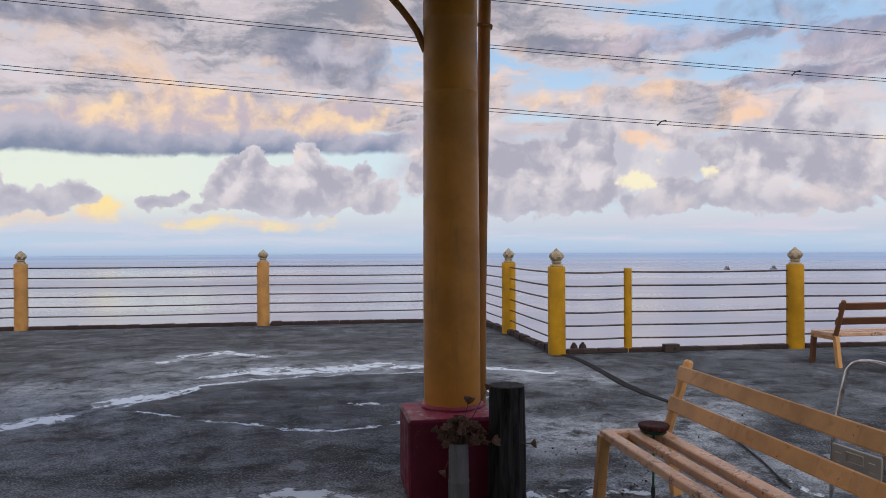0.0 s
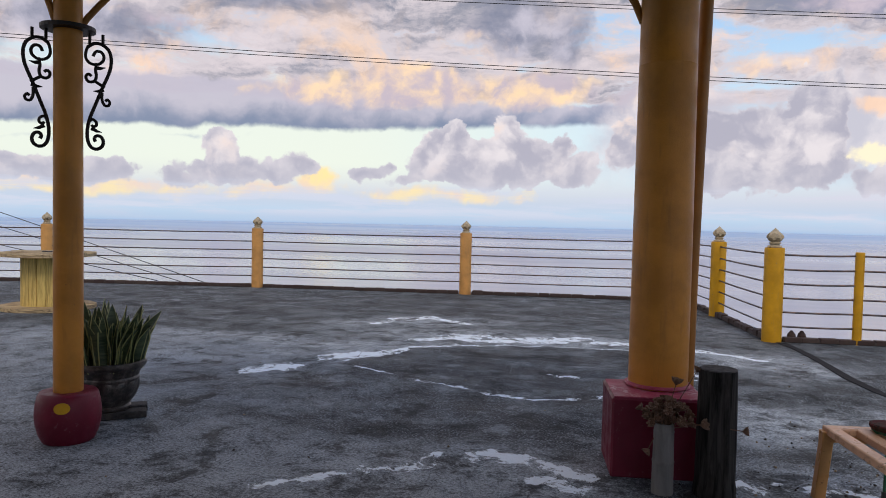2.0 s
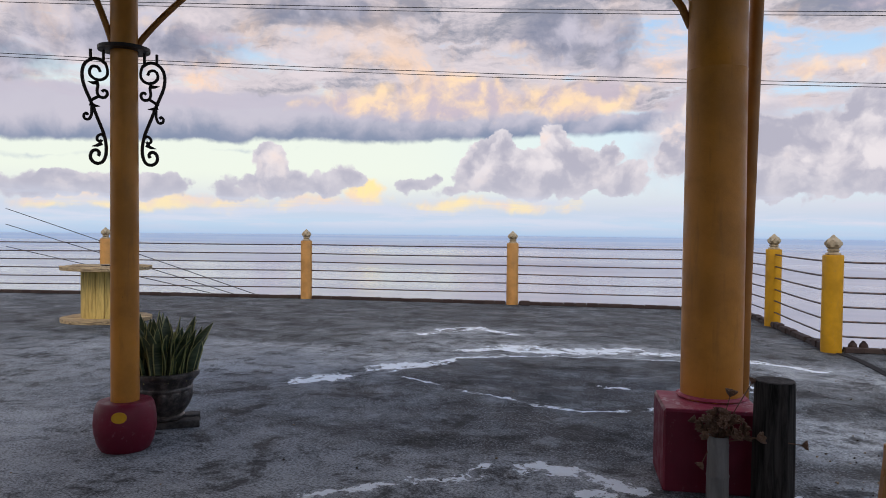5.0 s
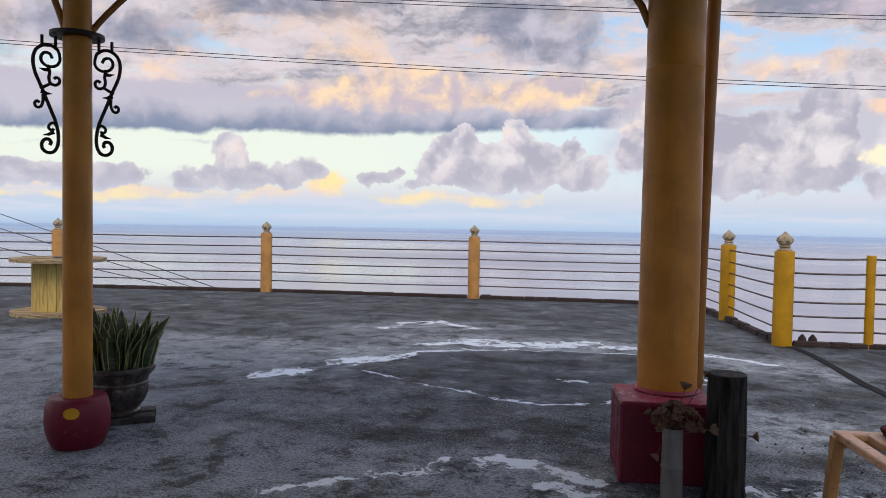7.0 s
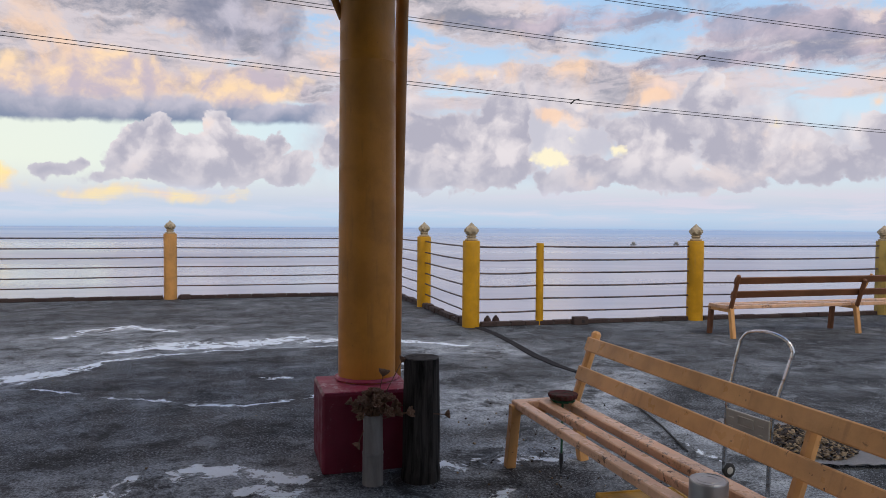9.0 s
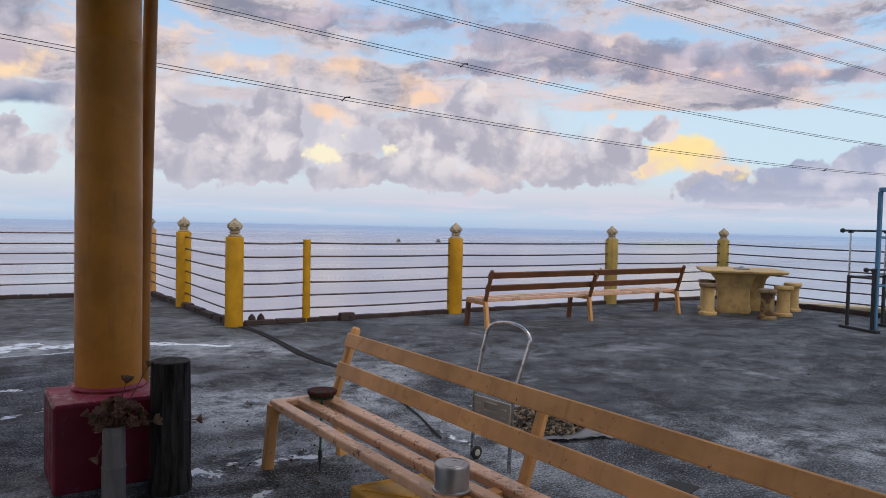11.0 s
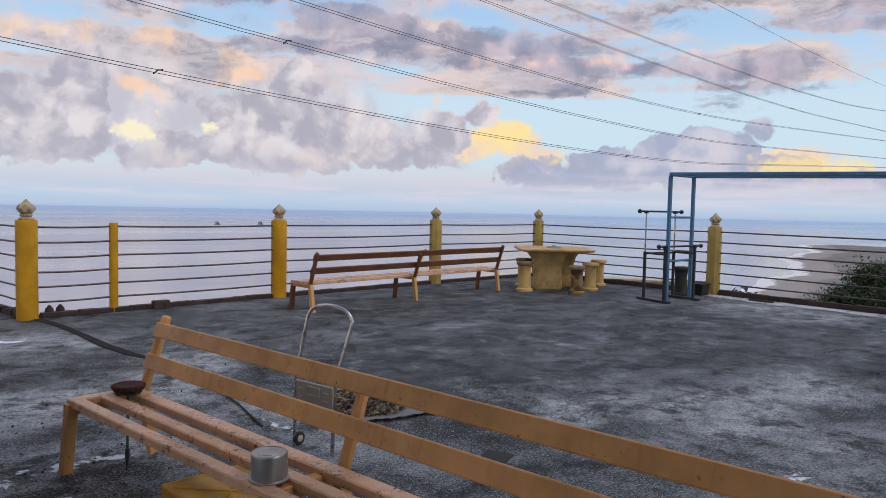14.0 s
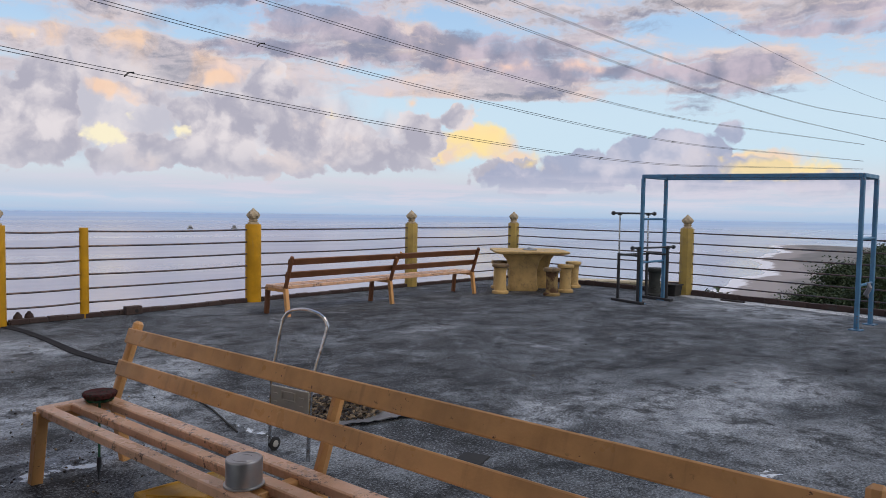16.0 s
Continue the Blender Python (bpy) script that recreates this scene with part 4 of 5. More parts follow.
for s in (-1, 1):
    turn = pose(0, 0, 0, 0, 0, 41)

    def P(x, z):
        return turn @ Vector((s * x * 0.975, 0, 1.51 + (z - 1.51) * 0.975))
    part("brace", tube([P(0.07 + (1.0 if s > 0 else 0.42) * q ** 1.1, 2.75 + 0.95 * q) + Vector((0, 0, -0.22 * q * (1 - q) * -1)) for q in [v / 14 for v in range(11)]], 0.021, 8), M_PIPE, slim, "curved dark roof brace", True)
    scroll = bmesh.new()
    R = 0.0112
    # outer bow: from the hook on top, out and down to the foot curl
    bow = [(0.12, 2.63), (0.155, 2.655), (0.20, 2.655), (0.245, 2.62), (0.262, 2.56), (0.255, 2.49), (0.235, 2.43), (0.21, 2.37), (0.185, 2.30), (0.155, 2.22), (0.13, 2.15), (0.115, 2.07), (0.118, 2.00), (0.14, 1.955),
           (0.175, 1.945), (0.205, 1.965), (0.213, 2.0), (0.198, 2.03), (0.172, 2.035), (0.158, 2.015), (0.166, 1.995)]
    tube(glide([P(*q) for q in bow], 3), R, 8, scroll, flat=1.0)
    # upper inner curl
    curl = [(0.15, 2.57), (0.165, 2.60), (0.195, 2.605), (0.215, 2.58), (0.212, 2.545), (0.185, 2.52), (0.15, 2.515), (0.12, 2.53), (0.105, 2.56), (0.108, 2.60), (0.12, 2.635)]
    tube(glide([P(*q) for q in curl], 3), R * 0.9, 8, scroll)
    curl = [(0.175, 2.525), (0.165, 2.48), (0.17, 2.44), (0.16, 2.405), (0.13, 2.395), (0.11, 2.41), (0.108, 2.435), (0.125, 2.447), (0.14, 2.435)]
    tube(glide([P(*q) for q in curl], 3), R * 0.9, 8, scroll)
    curl = [(0.165, 2.40), (0.19, 2.385), (0.222, 2.365)]
    tube(glide([P(*q) for q in curl], 3), R * 0.9, 8, scroll)
    curl = [(0.205, 2.33), (0.205, 2.28), (0.22, 2.245), (0.245, 2.245), (0.253, 2.268), (0.238, 2.285), (0.226, 2.272)]
    tube(glide([P(*q) for q in curl], 3), R * 0.85, 8, scroll)
    curl = [(0.128, 2.13), (0.145, 2.145), (0.168, 2.13), (0.17, 2.105), (0.15, 2.095), (0.142, 2.108)]
    tube(glide([P(*q) for q in curl], 3), R * 0.85, 8, scroll)
    # pointed leaves
    for tip, root in (((0.228, 2.50), (0.165, 2.495)), ((0.15, 2.335), (0.215, 2.35)), ((0.205, 2.06), (0.14, 2.085))):
        tube([P(*root), P((tip[0] + root[0]) / 2, (tip[1] + root[1]) / 2 - 0.006), P(*tip)], [0.016, 0.011, 0.002], 6, scroll)
    for x in (0.13, 0.21):
        tube([P(x, 2.65), P(x, 2.72)], 0.010, 6, scroll)
    part("scroll", scroll, M_IRON, slim, "black wrought iron scroll bracket", True)

# ---------------------------------------------------------------- benches


def bench(m, length, label, top_mat, seat_mat, up_mat, front_mat, mid):
    """Local x runs along the bench, y from the seat's front edge to its back."""
    b = thing("bench", m, label, "bench", "long slatted benches")
    w = 0.055
    for i, x in enumerate((0.035, length / 2 + mid, length - 0.035)):
        # front leg splays forward, back leg runs up as the upright
        part("leg", box((w, 0.06, 0.375), (0, 0, 0), 0.004), front_mat, b).matrix_local = pose(x, 0.012, 0.184, -5.5, 0, 0)
        part("leg", box((w, 0.06, 0.375), (0, 0, 0), 0.004), M_BENCH, b).matrix_local = pose(x, 0.465, 0.184, 9, 0, 0)
        tall = 0.485 if i != 1 else 0.40
        part("upright", box((w, 0.056, tall), (0, 0, 0), 0.016), up_mat, b).matrix_local = pose(x, 0.505 if i != 1 else 0.515, 0.585 if i != 1 else 0.545, -19, 0, 0)
        part("crosspiece", box((w, 0.46, 0.06), (x, 0.225, 0.355), 0.004), M_BENCH, b)
    for y, d in ((0.052, 0.070), (0.205, 0.070), (0.362, 0.085)):
        part("seat_slat", box((length, d, 0.045), (length / 2, y, 0.385), 0.006), seat_mat, b, "worn apricot seat slat, paler for the sky light on it")
    part("end_cap", box((0.075, 0.39, 0.042), (0.0378, 0.21, 0.3872), 0.006), seat_mat, b)
    part("end_cap", box((0.075, 0.39, 0.042), (length - 0.0378, 0.21, 0.3872), 0.006), seat_mat, b)
    for z, y in ((0.735, 0.527), (0.556, 0.466)):
        part("back_slat", box((length - 0.02, 0.028, 0.090), (0, 0, 0), 0.006), top_mat, b).matrix_local = pose(length / 2, y, z, -19, 0, 0)
    return b


def frame_at(o, along, back_sign=1):
    u = Vector((along[0], along[1], 0)).normalized()
    v = Vector((-u.y, u.x, 0)) * back_sign
    m = Matrix.Identity(4)
    m.col[0][:3], m.col[1][:3], m.col[2][:3] = u, v, (0, 0, 1)
    m.translation = (o[0], o[1], 0)
    return m


bench(frame_at((0.995, 4.33), (0.185, -0.983)), 3.88, "long apricot-painted slatted bench with worn seat, below the roof edge", M_BENCH, M_SEAT_SKYLIT, M_BENCH, M_BENCH, -0.13)
# front legs take the same dark brown as the back, back legs stay apricot
far = bench(frame_at((8.93, 10.01), (-0.985, -0.160)) @ Matrix.Diagonal((1, 1, 1.035, 1)), 4.2, "long slatted bench facing the sea, brown back, peach seat", M_BROWN, M_SEAT_SKYLIT, M_BROWN, M_BROWN, 0.04)
part("prop", tube([(2.1, 0.40, 0.38), (1.98, 0.53, 0.80)], 0.016, 8), M_BENCH, far, "thin slanting prop bar")

# ---------------------------------------------------------------- beside the thick pillar
log = thing("log_stump", Matrix.Translation((0.440, 4.15, 0)), "blackened upright log stump standing beside the pillar", "log")


def bark(a, z):
    return 1 + 0.05 * noise.noise((2 * math.cos(a), 2 * math.sin(a), z * 1.5)) + 0.035 * noise.noise((9 * math.cos(a), 9 * math.sin(a), z * 2))


part("trunk", lathe([(0.108 - 0.006 * i / 16 + (0.006 if i < 2 else 0), 0.712 * i / 16) for i in range(17)], 48, bark), M_LOG, log, smooth=True)
part("cut_top", lathe([(0.102, 0.712), (0.097, 0.717), (0.02, 0.714)], 48, bark), M_LOG_END, log, "grey weathered end grain")

vase = thing("bamboo_vase", Matrix.Translation((0.158, 4.09, 0)), "cut grey bamboo holding dried brown seed pods", "vase")
part("culm", lathe([(0.060, 0.0), (0.059, 0.17), (0.0615, 0.178), (0.0615, 0.186), (0.058, 0.192), (0.056, 0.345), (0.058, 0.352), (0.055, 0.36), (0.055, 0.40), (0.047, 0.40), (0.045, 0.34)], 32), M_BAMBOO, vase, smooth=True)


def pod_bm(size):
    """A dried cup whose rim flares into ragged petals."""
    n = 36
    prof = [(0.003, -0.014), (0.010, -0.008), (0.019, 0.0), (0.025, 0.008), (0.027, 0.016), (0.022, 0.016), (0.016, 0.006), (0.017, 0.016), (0.012, 0.018), (0.008, 0.008), (0.004, 0.012)]
    k0 = random.random() * 6.28

    def ragged(a, z):
        return 1.0 + (0.38 * (abs(math.sin(3 * a + k0)) - 0.5) * max(0, z) / 0.018)
    bm = lathe(prof, n, ragged)
    for v in bm.verts:
        if v.co.z > 0.007:
            v.co.z += 0.008 * abs(math.sin(3 * math.atan2(v.co.y, v.co.x) + k0)) - 0.004
    bmesh.ops.scale(bm, vec=(size, size, size), verts=bm.verts)
    return bm


rng = random.Random(4)
for i in range(46):
    a, e = rng.uniform(0, 6.283), rng.uniform(-0.15, 1.35)
    rr = rng.uniform(0.05, 0.135)
    p = Vector((rr * math.cos(a) * math.cos(e) * 1.05, rr * math.sin(a) * math.cos(e) * 0.8, 0.42 + rr * math.sin(e) * 0.95))
    if i == 0:
        p = Vector((0.42, -0.03, 0.40))
    if i == 1:
        p = Vector((0.20, -0.09, 0.43))
    if i == 2:
        p = Vector((-0.085, -0.03, 0.24))
    if i == 3:
        p = Vector((0.06, 0.02, 0.63))
    if i == 4:
        p = Vector((0.17, 0.05, 0.70))
    part("stem", tube([(0.01 * math.cos(a), 0.01 * math.sin(a), 0.36), (p.x * 0.45, p.y * 0.45, 0.40 + (p.z - 0.38) * 0.4), tuple(p)], 0.0028, 5), M_POD, vase)
    d = (p - Vector((0, 0, 0.34))).normalized()
    pod = part("seed_pod", pod_bm(0.85 + 0.35 * rng.random()), M_POD, vase)
    pod.matrix_local = Matrix.Translation(p) @ d.to_track_quat("Z", "Y").to_matrix().to_4x4()

# ---------------------------------------------------------------- things on and round the near bench
SEAT_Z = 0.4085
pan = thing("steel_pot", Matrix.Translation((1.430, 2.625, SEAT_Z)), "upturned dull aluminium pot on the bench seat", "pot")
part("body", lathe([(0.080, 0.0), (0.081, 0.003), (0.080, 0.007), (0.0725, 0.009), (0.0725, 0.100), (0.0715, 0.106), (0.069, 0.109), (0.062, 0.110), (0.060, 0.108), (0.048, 0.108), (0.047, 0.1095), (0.032, 0.1095), (0.031, 0.108), (0.012, 0.108)], 56), M_ALU, pan, smooth=True)

M_PETAL = paint("faded_red_petal", (0.085, 0.022, 0.022), (0.03, 0.02, 0.015), 0.5, 0.8)
M_GREEN = paint("green_stem", (0.02, 0.10, 0.05), (0.02, 0.05, 0.03), 0.1, 0.5)
stake = thing("flower_stake", Matrix.Translation((1.312, 4.245, SEAT_Z)) @ Matrix.Diagonal((0.9, 0.9, 1.0, 1.0)), "plastic flower garden stake with scalloped red head, pushed through the seat", "ornament")
part("head", lathe([(0.02, 0.018), (0.074, 0.022), (0.088, 0.030), (0.094, 0.045), (0.095, 0.050), (0.088, 0.056), (0.07, 0.052), (0.01, 0.049)], 84, lambda a, z: 1 + 0.08 * abs(math.sin(9 * a))), M_PETAL, stake, "faded red scalloped petals")
part("calyx", lathe([(0.05, 0.0), (0.068, 0.004), (0.08, 0.014), (0.083, 0.020), (0.03, 0.022)], 40, lambda a, z: 1 + 0.08 * math.cos(9 * a)), M_GREEN, stake, "dark green leaves under the head")
part("stem", tube([(-0.005, -0.01, 0.02), (-0.03, -0.085, -0.30)], 0.008, 8), M_GREEN, stake)
part("spike", tube([(-0.03, -0.085, -0.29), (-0.032, -0.09, -0.33), (-0.04, -0.11, -0.4085)], [0.014, 0.014, 0.002], 8), M_BLACK, stake, "black pointed tip")

M_CRATE = paint("yellow_plastic", (0.56, 0.31, 0.04), (0.2, 0.1, 0.03), 0.15, 0.45)
crate = thing("plastic_pallet", frame_at((1.225, 3.36), (0.995, 0.10), -1), "yellow ribbed plastic step lying under the bench", "step")
part("deck", box((0.42, 0.56, 0.02), (0.21, 0.28, 0.178), 0.006), M_CRATE, crate)
for x, y, sx, sy in ((0.21, 0.012, 0.42, 0.022), (0.21, 0.548, 0.42, 0.022), (0.012, 0.28, 0.022, 0.56), (0.408, 0.28, 0.022, 0.56)):
    part("rim", box((sx, sy, 0.19), (x, y, 0.098), 0.006), M_CRATE, crate)
for i in range(-5, 8):
    for s in (-1, 1):
        pts = []
        for q in (0.0, 1.0):
            yy = 0.28 + s * (q - 0.5) * 0.42 + (i - 1) * 0.075
            pts.append((0.03 + 0.36 * q, yy, 0.190))
        if min(p[1] for p in pts) > 0.03 and max(p[1] for p in pts) < 0.53:
            part("rib", tube(pts, 0.005, 5), M_CRATE, crate)

trolley = thing("hand_trolley", Matrix.Translation((2.31, 3.83, 0)), "folding chrome hand trolley standing behind the bench", "trolley")
ti = Matrix.Translation((-0.037, 0.02, 0)) @ trolley.matrix_world.inverted()
loop = [(2.357, 3.68, 0.0), (2.37, 3.676, 0.42), (2.40, 3.672, 0.55), (2.468, 3.665, 0.77), (2.472, 3.67, 0.815), (2.462, 3.69, 0.85), (2.435, 3.73, 0.878), (2.405, 3.80, 0.89), (2.375, 3.88, 0.882), (2.355, 3.93, 0.862), (2.345, 3.957, 0.83),
        (2.335, 3.97, 0.79), (2.29, 3.982, 0.55), (2.272, 3.985, 0.42), (2.262, 3.985, 0.0)]
part("handle", tube(glide(loop, 5), 0.0125, 12), M_CHROME, trolley, "bent chrome handle tube", True).matrix_local = ti
part("plate", box((0.014, 0.33, 0.135), (0, 0, 0), 0.004), M_STEEL_GREY, trolley, "grey pressed steel plate").matrix_local = ti @ pose(2.312, 3.83, 0.352, 0, 0, 16)
for dy, dz, sy, sz in ((0.0, 0.0, 0.12, 0.006), (0.0, 0.05, 0.10, 0.006), (0.055, 0.025, 0.006, 0.055), (-0.055, 0.025, 0.006, 0.055), (-0.11, 0.03, 0.04, 0.006), (0.11, 0.03, 0.04, 0.006), (-0.11, -0.02, 0.03, 0.006), (0.11, -0.02, 0.03, 0.006)):
    part("embossed_bar", box((0.008, sy, sz), (-0.011, dy, dz), 0.001), M_STEEL_GREY, trolley).matrix_local = ti @ pose(2.312, 3.83, 0.345, 0, 0, 16)
for x, y in ((2.262, 3.985), ):
    w = part("wheel", lathe([(0.038, -0.012), (0.042, -0.009), (0.042, 0.009), (0.038, 0.012)], 24), M_RUBBER, trolley, "small black wheel", True)
    w.matrix_local = ti @ pose(x + 0.03, y, 0.043, 90, 0, 16)
    h = part("hub", lathe([(0.018, -0.015), (0.022, -0.013), (0.022, 0.013), (0.018, 0.015)], 16), M_STEEL_GREY, w)

# plastic sheet with drying wood chips
M_SHEET = material("cloudy_plastic_sheet", lambda k, p: (k.mix(k.noise(p, 7.0, 6.0), (0.46, 0.46, 0.47), (0.26, 0.26, 0.27)), 0.35), 0.5, 20)
M_CHIP = material("drying_chips", lambda k, p: (k.mix(k.ramp(k.n("ShaderNodeNewGeometry").outputs["Random Per Island"], 0.3, 0.95), (0.022, 0.016, 0.014), (0.26, 0.19, 0.11)), 0.8), 0.2, 60)
sheet = thing("plastic_sheet", Matrix.Translation((3.06, 4.56, 0)), "crumpled clear plastic sheet spread on the floor", "sheet")
bm = bmesh.new()
N = 26
grid = [[None] * N for _ in range(N)]
for i in range(N):
    for j in range(N):
        u, v = i / (N - 1) * 2 - 1, j / (N - 1) * 2 - 1
        wob = 0.06 * noise.noise((u * 2, v * 2, 5.0))
        edge = max(abs(u), abs(v)) ** 6
        grid[i][j] = bm.verts.new((u * 0.42 + wob, v * 0.47 + 0.06 * noise.noise((u * 2, v * 2, 9.0)), 0.008 + edge * 0.03 * (0.6 + noise.noise((u * 5, v * 5, 2.0))) + 0.004 * abs(noise.noise((u * 9, v * 9, 1.0)))))
for i in range(N - 1):
    for j in range(N - 1):
        bm.faces.new((grid[i][j], grid[i + 1][j], grid[i + 1][j + 1], grid[i][j + 1]))
bmesh.ops.solidify(bm, geom=bm.faces[:], thickness=0.003)
part("film", bm, M_SHEET, sheet, smooth=True).rotation_euler = (0, 0, radians(-12))
bm = bmesh.new()
rng = random.Random(9)
for i in range(1500):
    a, r = rng.uniform(0, 6.283), math.sqrt(rng.random())
    x, y = 0.33 * r * math.cos(a), 0.38 * r * math.sin(a)
    z = 0.016 + 0.045 * (1 - r * r) * rng.random()
    s = rng.uniform(0.010, 0.026)
    m = pose(x, y, z, rng.uniform(-40, 40), rng.uniform(-40, 40), rng.uniform(0, 360))
    q = [bm.verts.new(m @ Vector(c)) for c in ((-s, -s * 0.5, 0), (s, -s * 0.4, 0), (s * 0.8, s * 0.5, 0), (-s * 0.9, s * 0.5, 0), (0, 0, s * 0.35))]
    for f in ((0, 1, 4), (1, 2, 4), (2, 3, 4), (3, 0, 4), (3, 2, 1, 0)):
        bm.faces.new([q[c] for c in f])
chips = part("wood_chips", bm, M_CHIP)
chips.matrix_world = pose(3.08, 4.58, 0.0, 0, 0, -12)
tagged(chips, "dark and pale chips drying on a plastic sheet", "chips", kind="stuff")

# rubber flap, scraps and lines lying on the floor
M_DARK_STRIP = material("dark_strip_surface", lambda k, p: (k.mix(k.noise(p, 6.0, 7.0), (0.010, 0.010, 0.012), (0.035, 0.035, 0.038)), 0.8), 0.5, 40, spec=0.1)
# narrow dark strip winding from the yellow corner post across the floor
bm = bmesh.new()
line = [(1.72, 10.02, 0.10), (1.84, 9.5, 0.11), (1.93, 8.8, 0.10), (2.01, 7.9, 0.09), (2.12, 7.3, 0.085), (2.30, 6.75, 0.08), (2.38, 6.2, 0.05)]
vs = []
for x, y, w in line:
    w *= 0.55 + 0.12 * math.sin(9 * y)
    vs.append((bm.verts.new((x - w, y, 0.004)), bm.verts.new((x + w, y, 0.004)), bm.verts.new((x - w * 0.9, y, 0.008)), bm.verts.new((x + w * 0.9, y, 0.008))))
for a, b in zip(vs, vs[1:]):
    bm.faces.new((a[2], a[3], b[3], b[2]))
    bm.faces.new((a[0], a[2], b[2], b[0]))
    bm.faces.new((a[3], a[1], b[1], b[3]))
seam = part("tar_strip", bm, M_DARK_STRIP)
tagged(seam, "long narrow dark strip running across the floor", "floor seam", kind="structure")
hose = part("rubber_cable", tube([(2.40, 6.15, 0.012), (2.33, 5.75, 0.012), (2.30, 5.3, 0.012), (2.28, 5.0, 0.012), (2.24, 4.7, 0.012), (2.21, 4.45, 0.012)], 0.007, 8), M_RUBBER, smooth=True)
tagged(hose, "black rubber cable lying on the floor", "cable")
flap = part("rubber_mat", box((0.22, 0.17, 0.012), (0, 0, 0.006), 0.004), M_RUBBER)
flap.matrix_world = pose(3.10, 3.12, 0, 0, 0, 25)
tagged(flap, "small black rubber mat on the floor", "mat")

# ---------------------------------------------------------------- planter with snake plant
M_GLAZE = material("dark_glazed_pot", lambda k, p: (k.mix(k.ramp(k.noise(p, 16.0, 7.0, 0.65), 0.4, 0.68), (0.022, 0.018, 0.017), (0.12, 0.10, 0.09)), 0.3), 0.5, 30)
M_SOIL = material("dry_soil", lambda k, p: (k.mix(k.noise(p, 40.0, 6.0), (0.05, 0.038, 0.03), (0.09, 0.07, 0.055)), 0.95), 0.8, 60)
M_LEAF = material("snake_plant_green", lambda k, p: (k.mix(k.ramp(k.noise(k.vadd(p, (4.0, 4.0, 30.0), "MULTIPLY"), 1.6, 5.0, 0.6, 0.8), 0.38, 0.62), (0.024, 0.045, 0.022), (0.075, 0.10, 0.05)), 0.4))
M_MARGIN = material("snake_plant_margin", lambda k, p: (k.mix(k.noise(p, 9.0), (0.36, 0.34, 0.14), (0.24, 0.26, 0.11)), 0.45))
pad = thing("wooden_block", pose(-3.755, 4.33, 0, 0, 0, 40), "dark wooden blocks under the planter", "block")
part("block", box((0.42, 0.13, 0.05), (0.0, -0.08, 0.025), 0.006), M_LOG_END, pad)
part("block", box((0.40, 0.13, 0.05), (0.02, 0.10, 0.025), 0.006), M_LOG_END, pad)
plant = thing("potted_plant", Matrix.Translation((-3.80, 4.31, 0.05)) @ Matrix.Scale(1.09, 4), "snake plant in a dark glazed planter with moulded relief", "plant")
part("planter", lathe([(0.125, 0.0), (0.138, 0.008), (0.140, 0.025), (0.128, 0.036), (0.140, 0.05), (0.172, 0.095), (0.192, 0.145), (0.197, 0.18), (0.193, 0.205), (0.198, 0.212), (0.198, 0.226), (0.192, 0.234), (0.200, 0.262), (0.214, 0.285), (0.235, 0.298), (0.242, 0.315), (0.240, 0.335), (0.228, 0.342), (0.214, 0.338), (0.205, 0.30)], 96,
                      lambda a, z: 1 + (0.022 * math.sin(14 * a + 60 * z) * math.sin(95 * z) if 0.05 < z < 0.2 else 0.010 * math.sin(26 * a) if 0.235 < z < 0.29 else 0)), M_GLAZE, plant, smooth=True)
part("soil", lathe([(0.206, 0.27), (0.206, 0.295), (0.10, 0.305), (0.01, 0.308)], 32), M_SOIL, plant)
rng = random.Random(12)
for i in range(92):
    a, r = rng.uniform(0, 6.283), 0.205 * math.sqrt(rng.random())
    h, w = rng.uniform(0.27, 0.45), rng.uniform(0.034, 0.054)
    lean, twist = rng.uniform(-0.03, 0.07) + r * 0.34, rng.uniform(-1.2, 1.2)
    face = rng.uniform(0, 3.14)
    bm = bmesh.new()
    rows = []
    for s in range(9):
        q = s / 8
        half = w * (0.55 + 0.75 * q - 0.45 * q * q) * (1 if q < 0.72 else max(0.03, (1 - q) / 0.28) ** 0.75)
        f = face + twist * q + 0.25 * math.sin(7 * q + i)
        c = Vector(((r + lean * q * q * 1.3) * math.cos(a), (r + lean * q * q * 1.3) * math.sin(a), 0.28 + h * q))
        u, v = Vector((math.cos(f), math.sin(f), 0)), Vector((-math.sin(f), math.cos(f), 0))
        rows.append([bm.verts.new(c + u * half * e + v * (0.30 * half * abs(e) + d)) for d in (0.002, -0.002) for e in (-1, -0.8, 0, 0.8, 1)])
    for p0, p1 in zip(rows, rows[1:]):
        for base in (0, 5):
            for e in range(4):
                fc = bm.faces.new((p0[base + e], p0[base + e + 1], p1[base + e + 1], p1[base + e]))
                fc.material_index = 1 if e in (0, 3) else 0
        for e in (0, 4):
            fc = bm.faces.new((p0[e], p1[e], p1[5 + e], p0[5 + e]))
            fc.material_index = 1
    leaf = part("leaf", bm, M_LEAF, plant, smooth=True)
    leaf.data.materials.append(M_MARGIN)

# ---------------------------------------------------------------- cable reel used as a table
reel = thing("cable_reel", pose(-8.99, 8.92, 0, 0, 0, 20), "pale yellow wooden cable drum standing as a table", "cable drum")


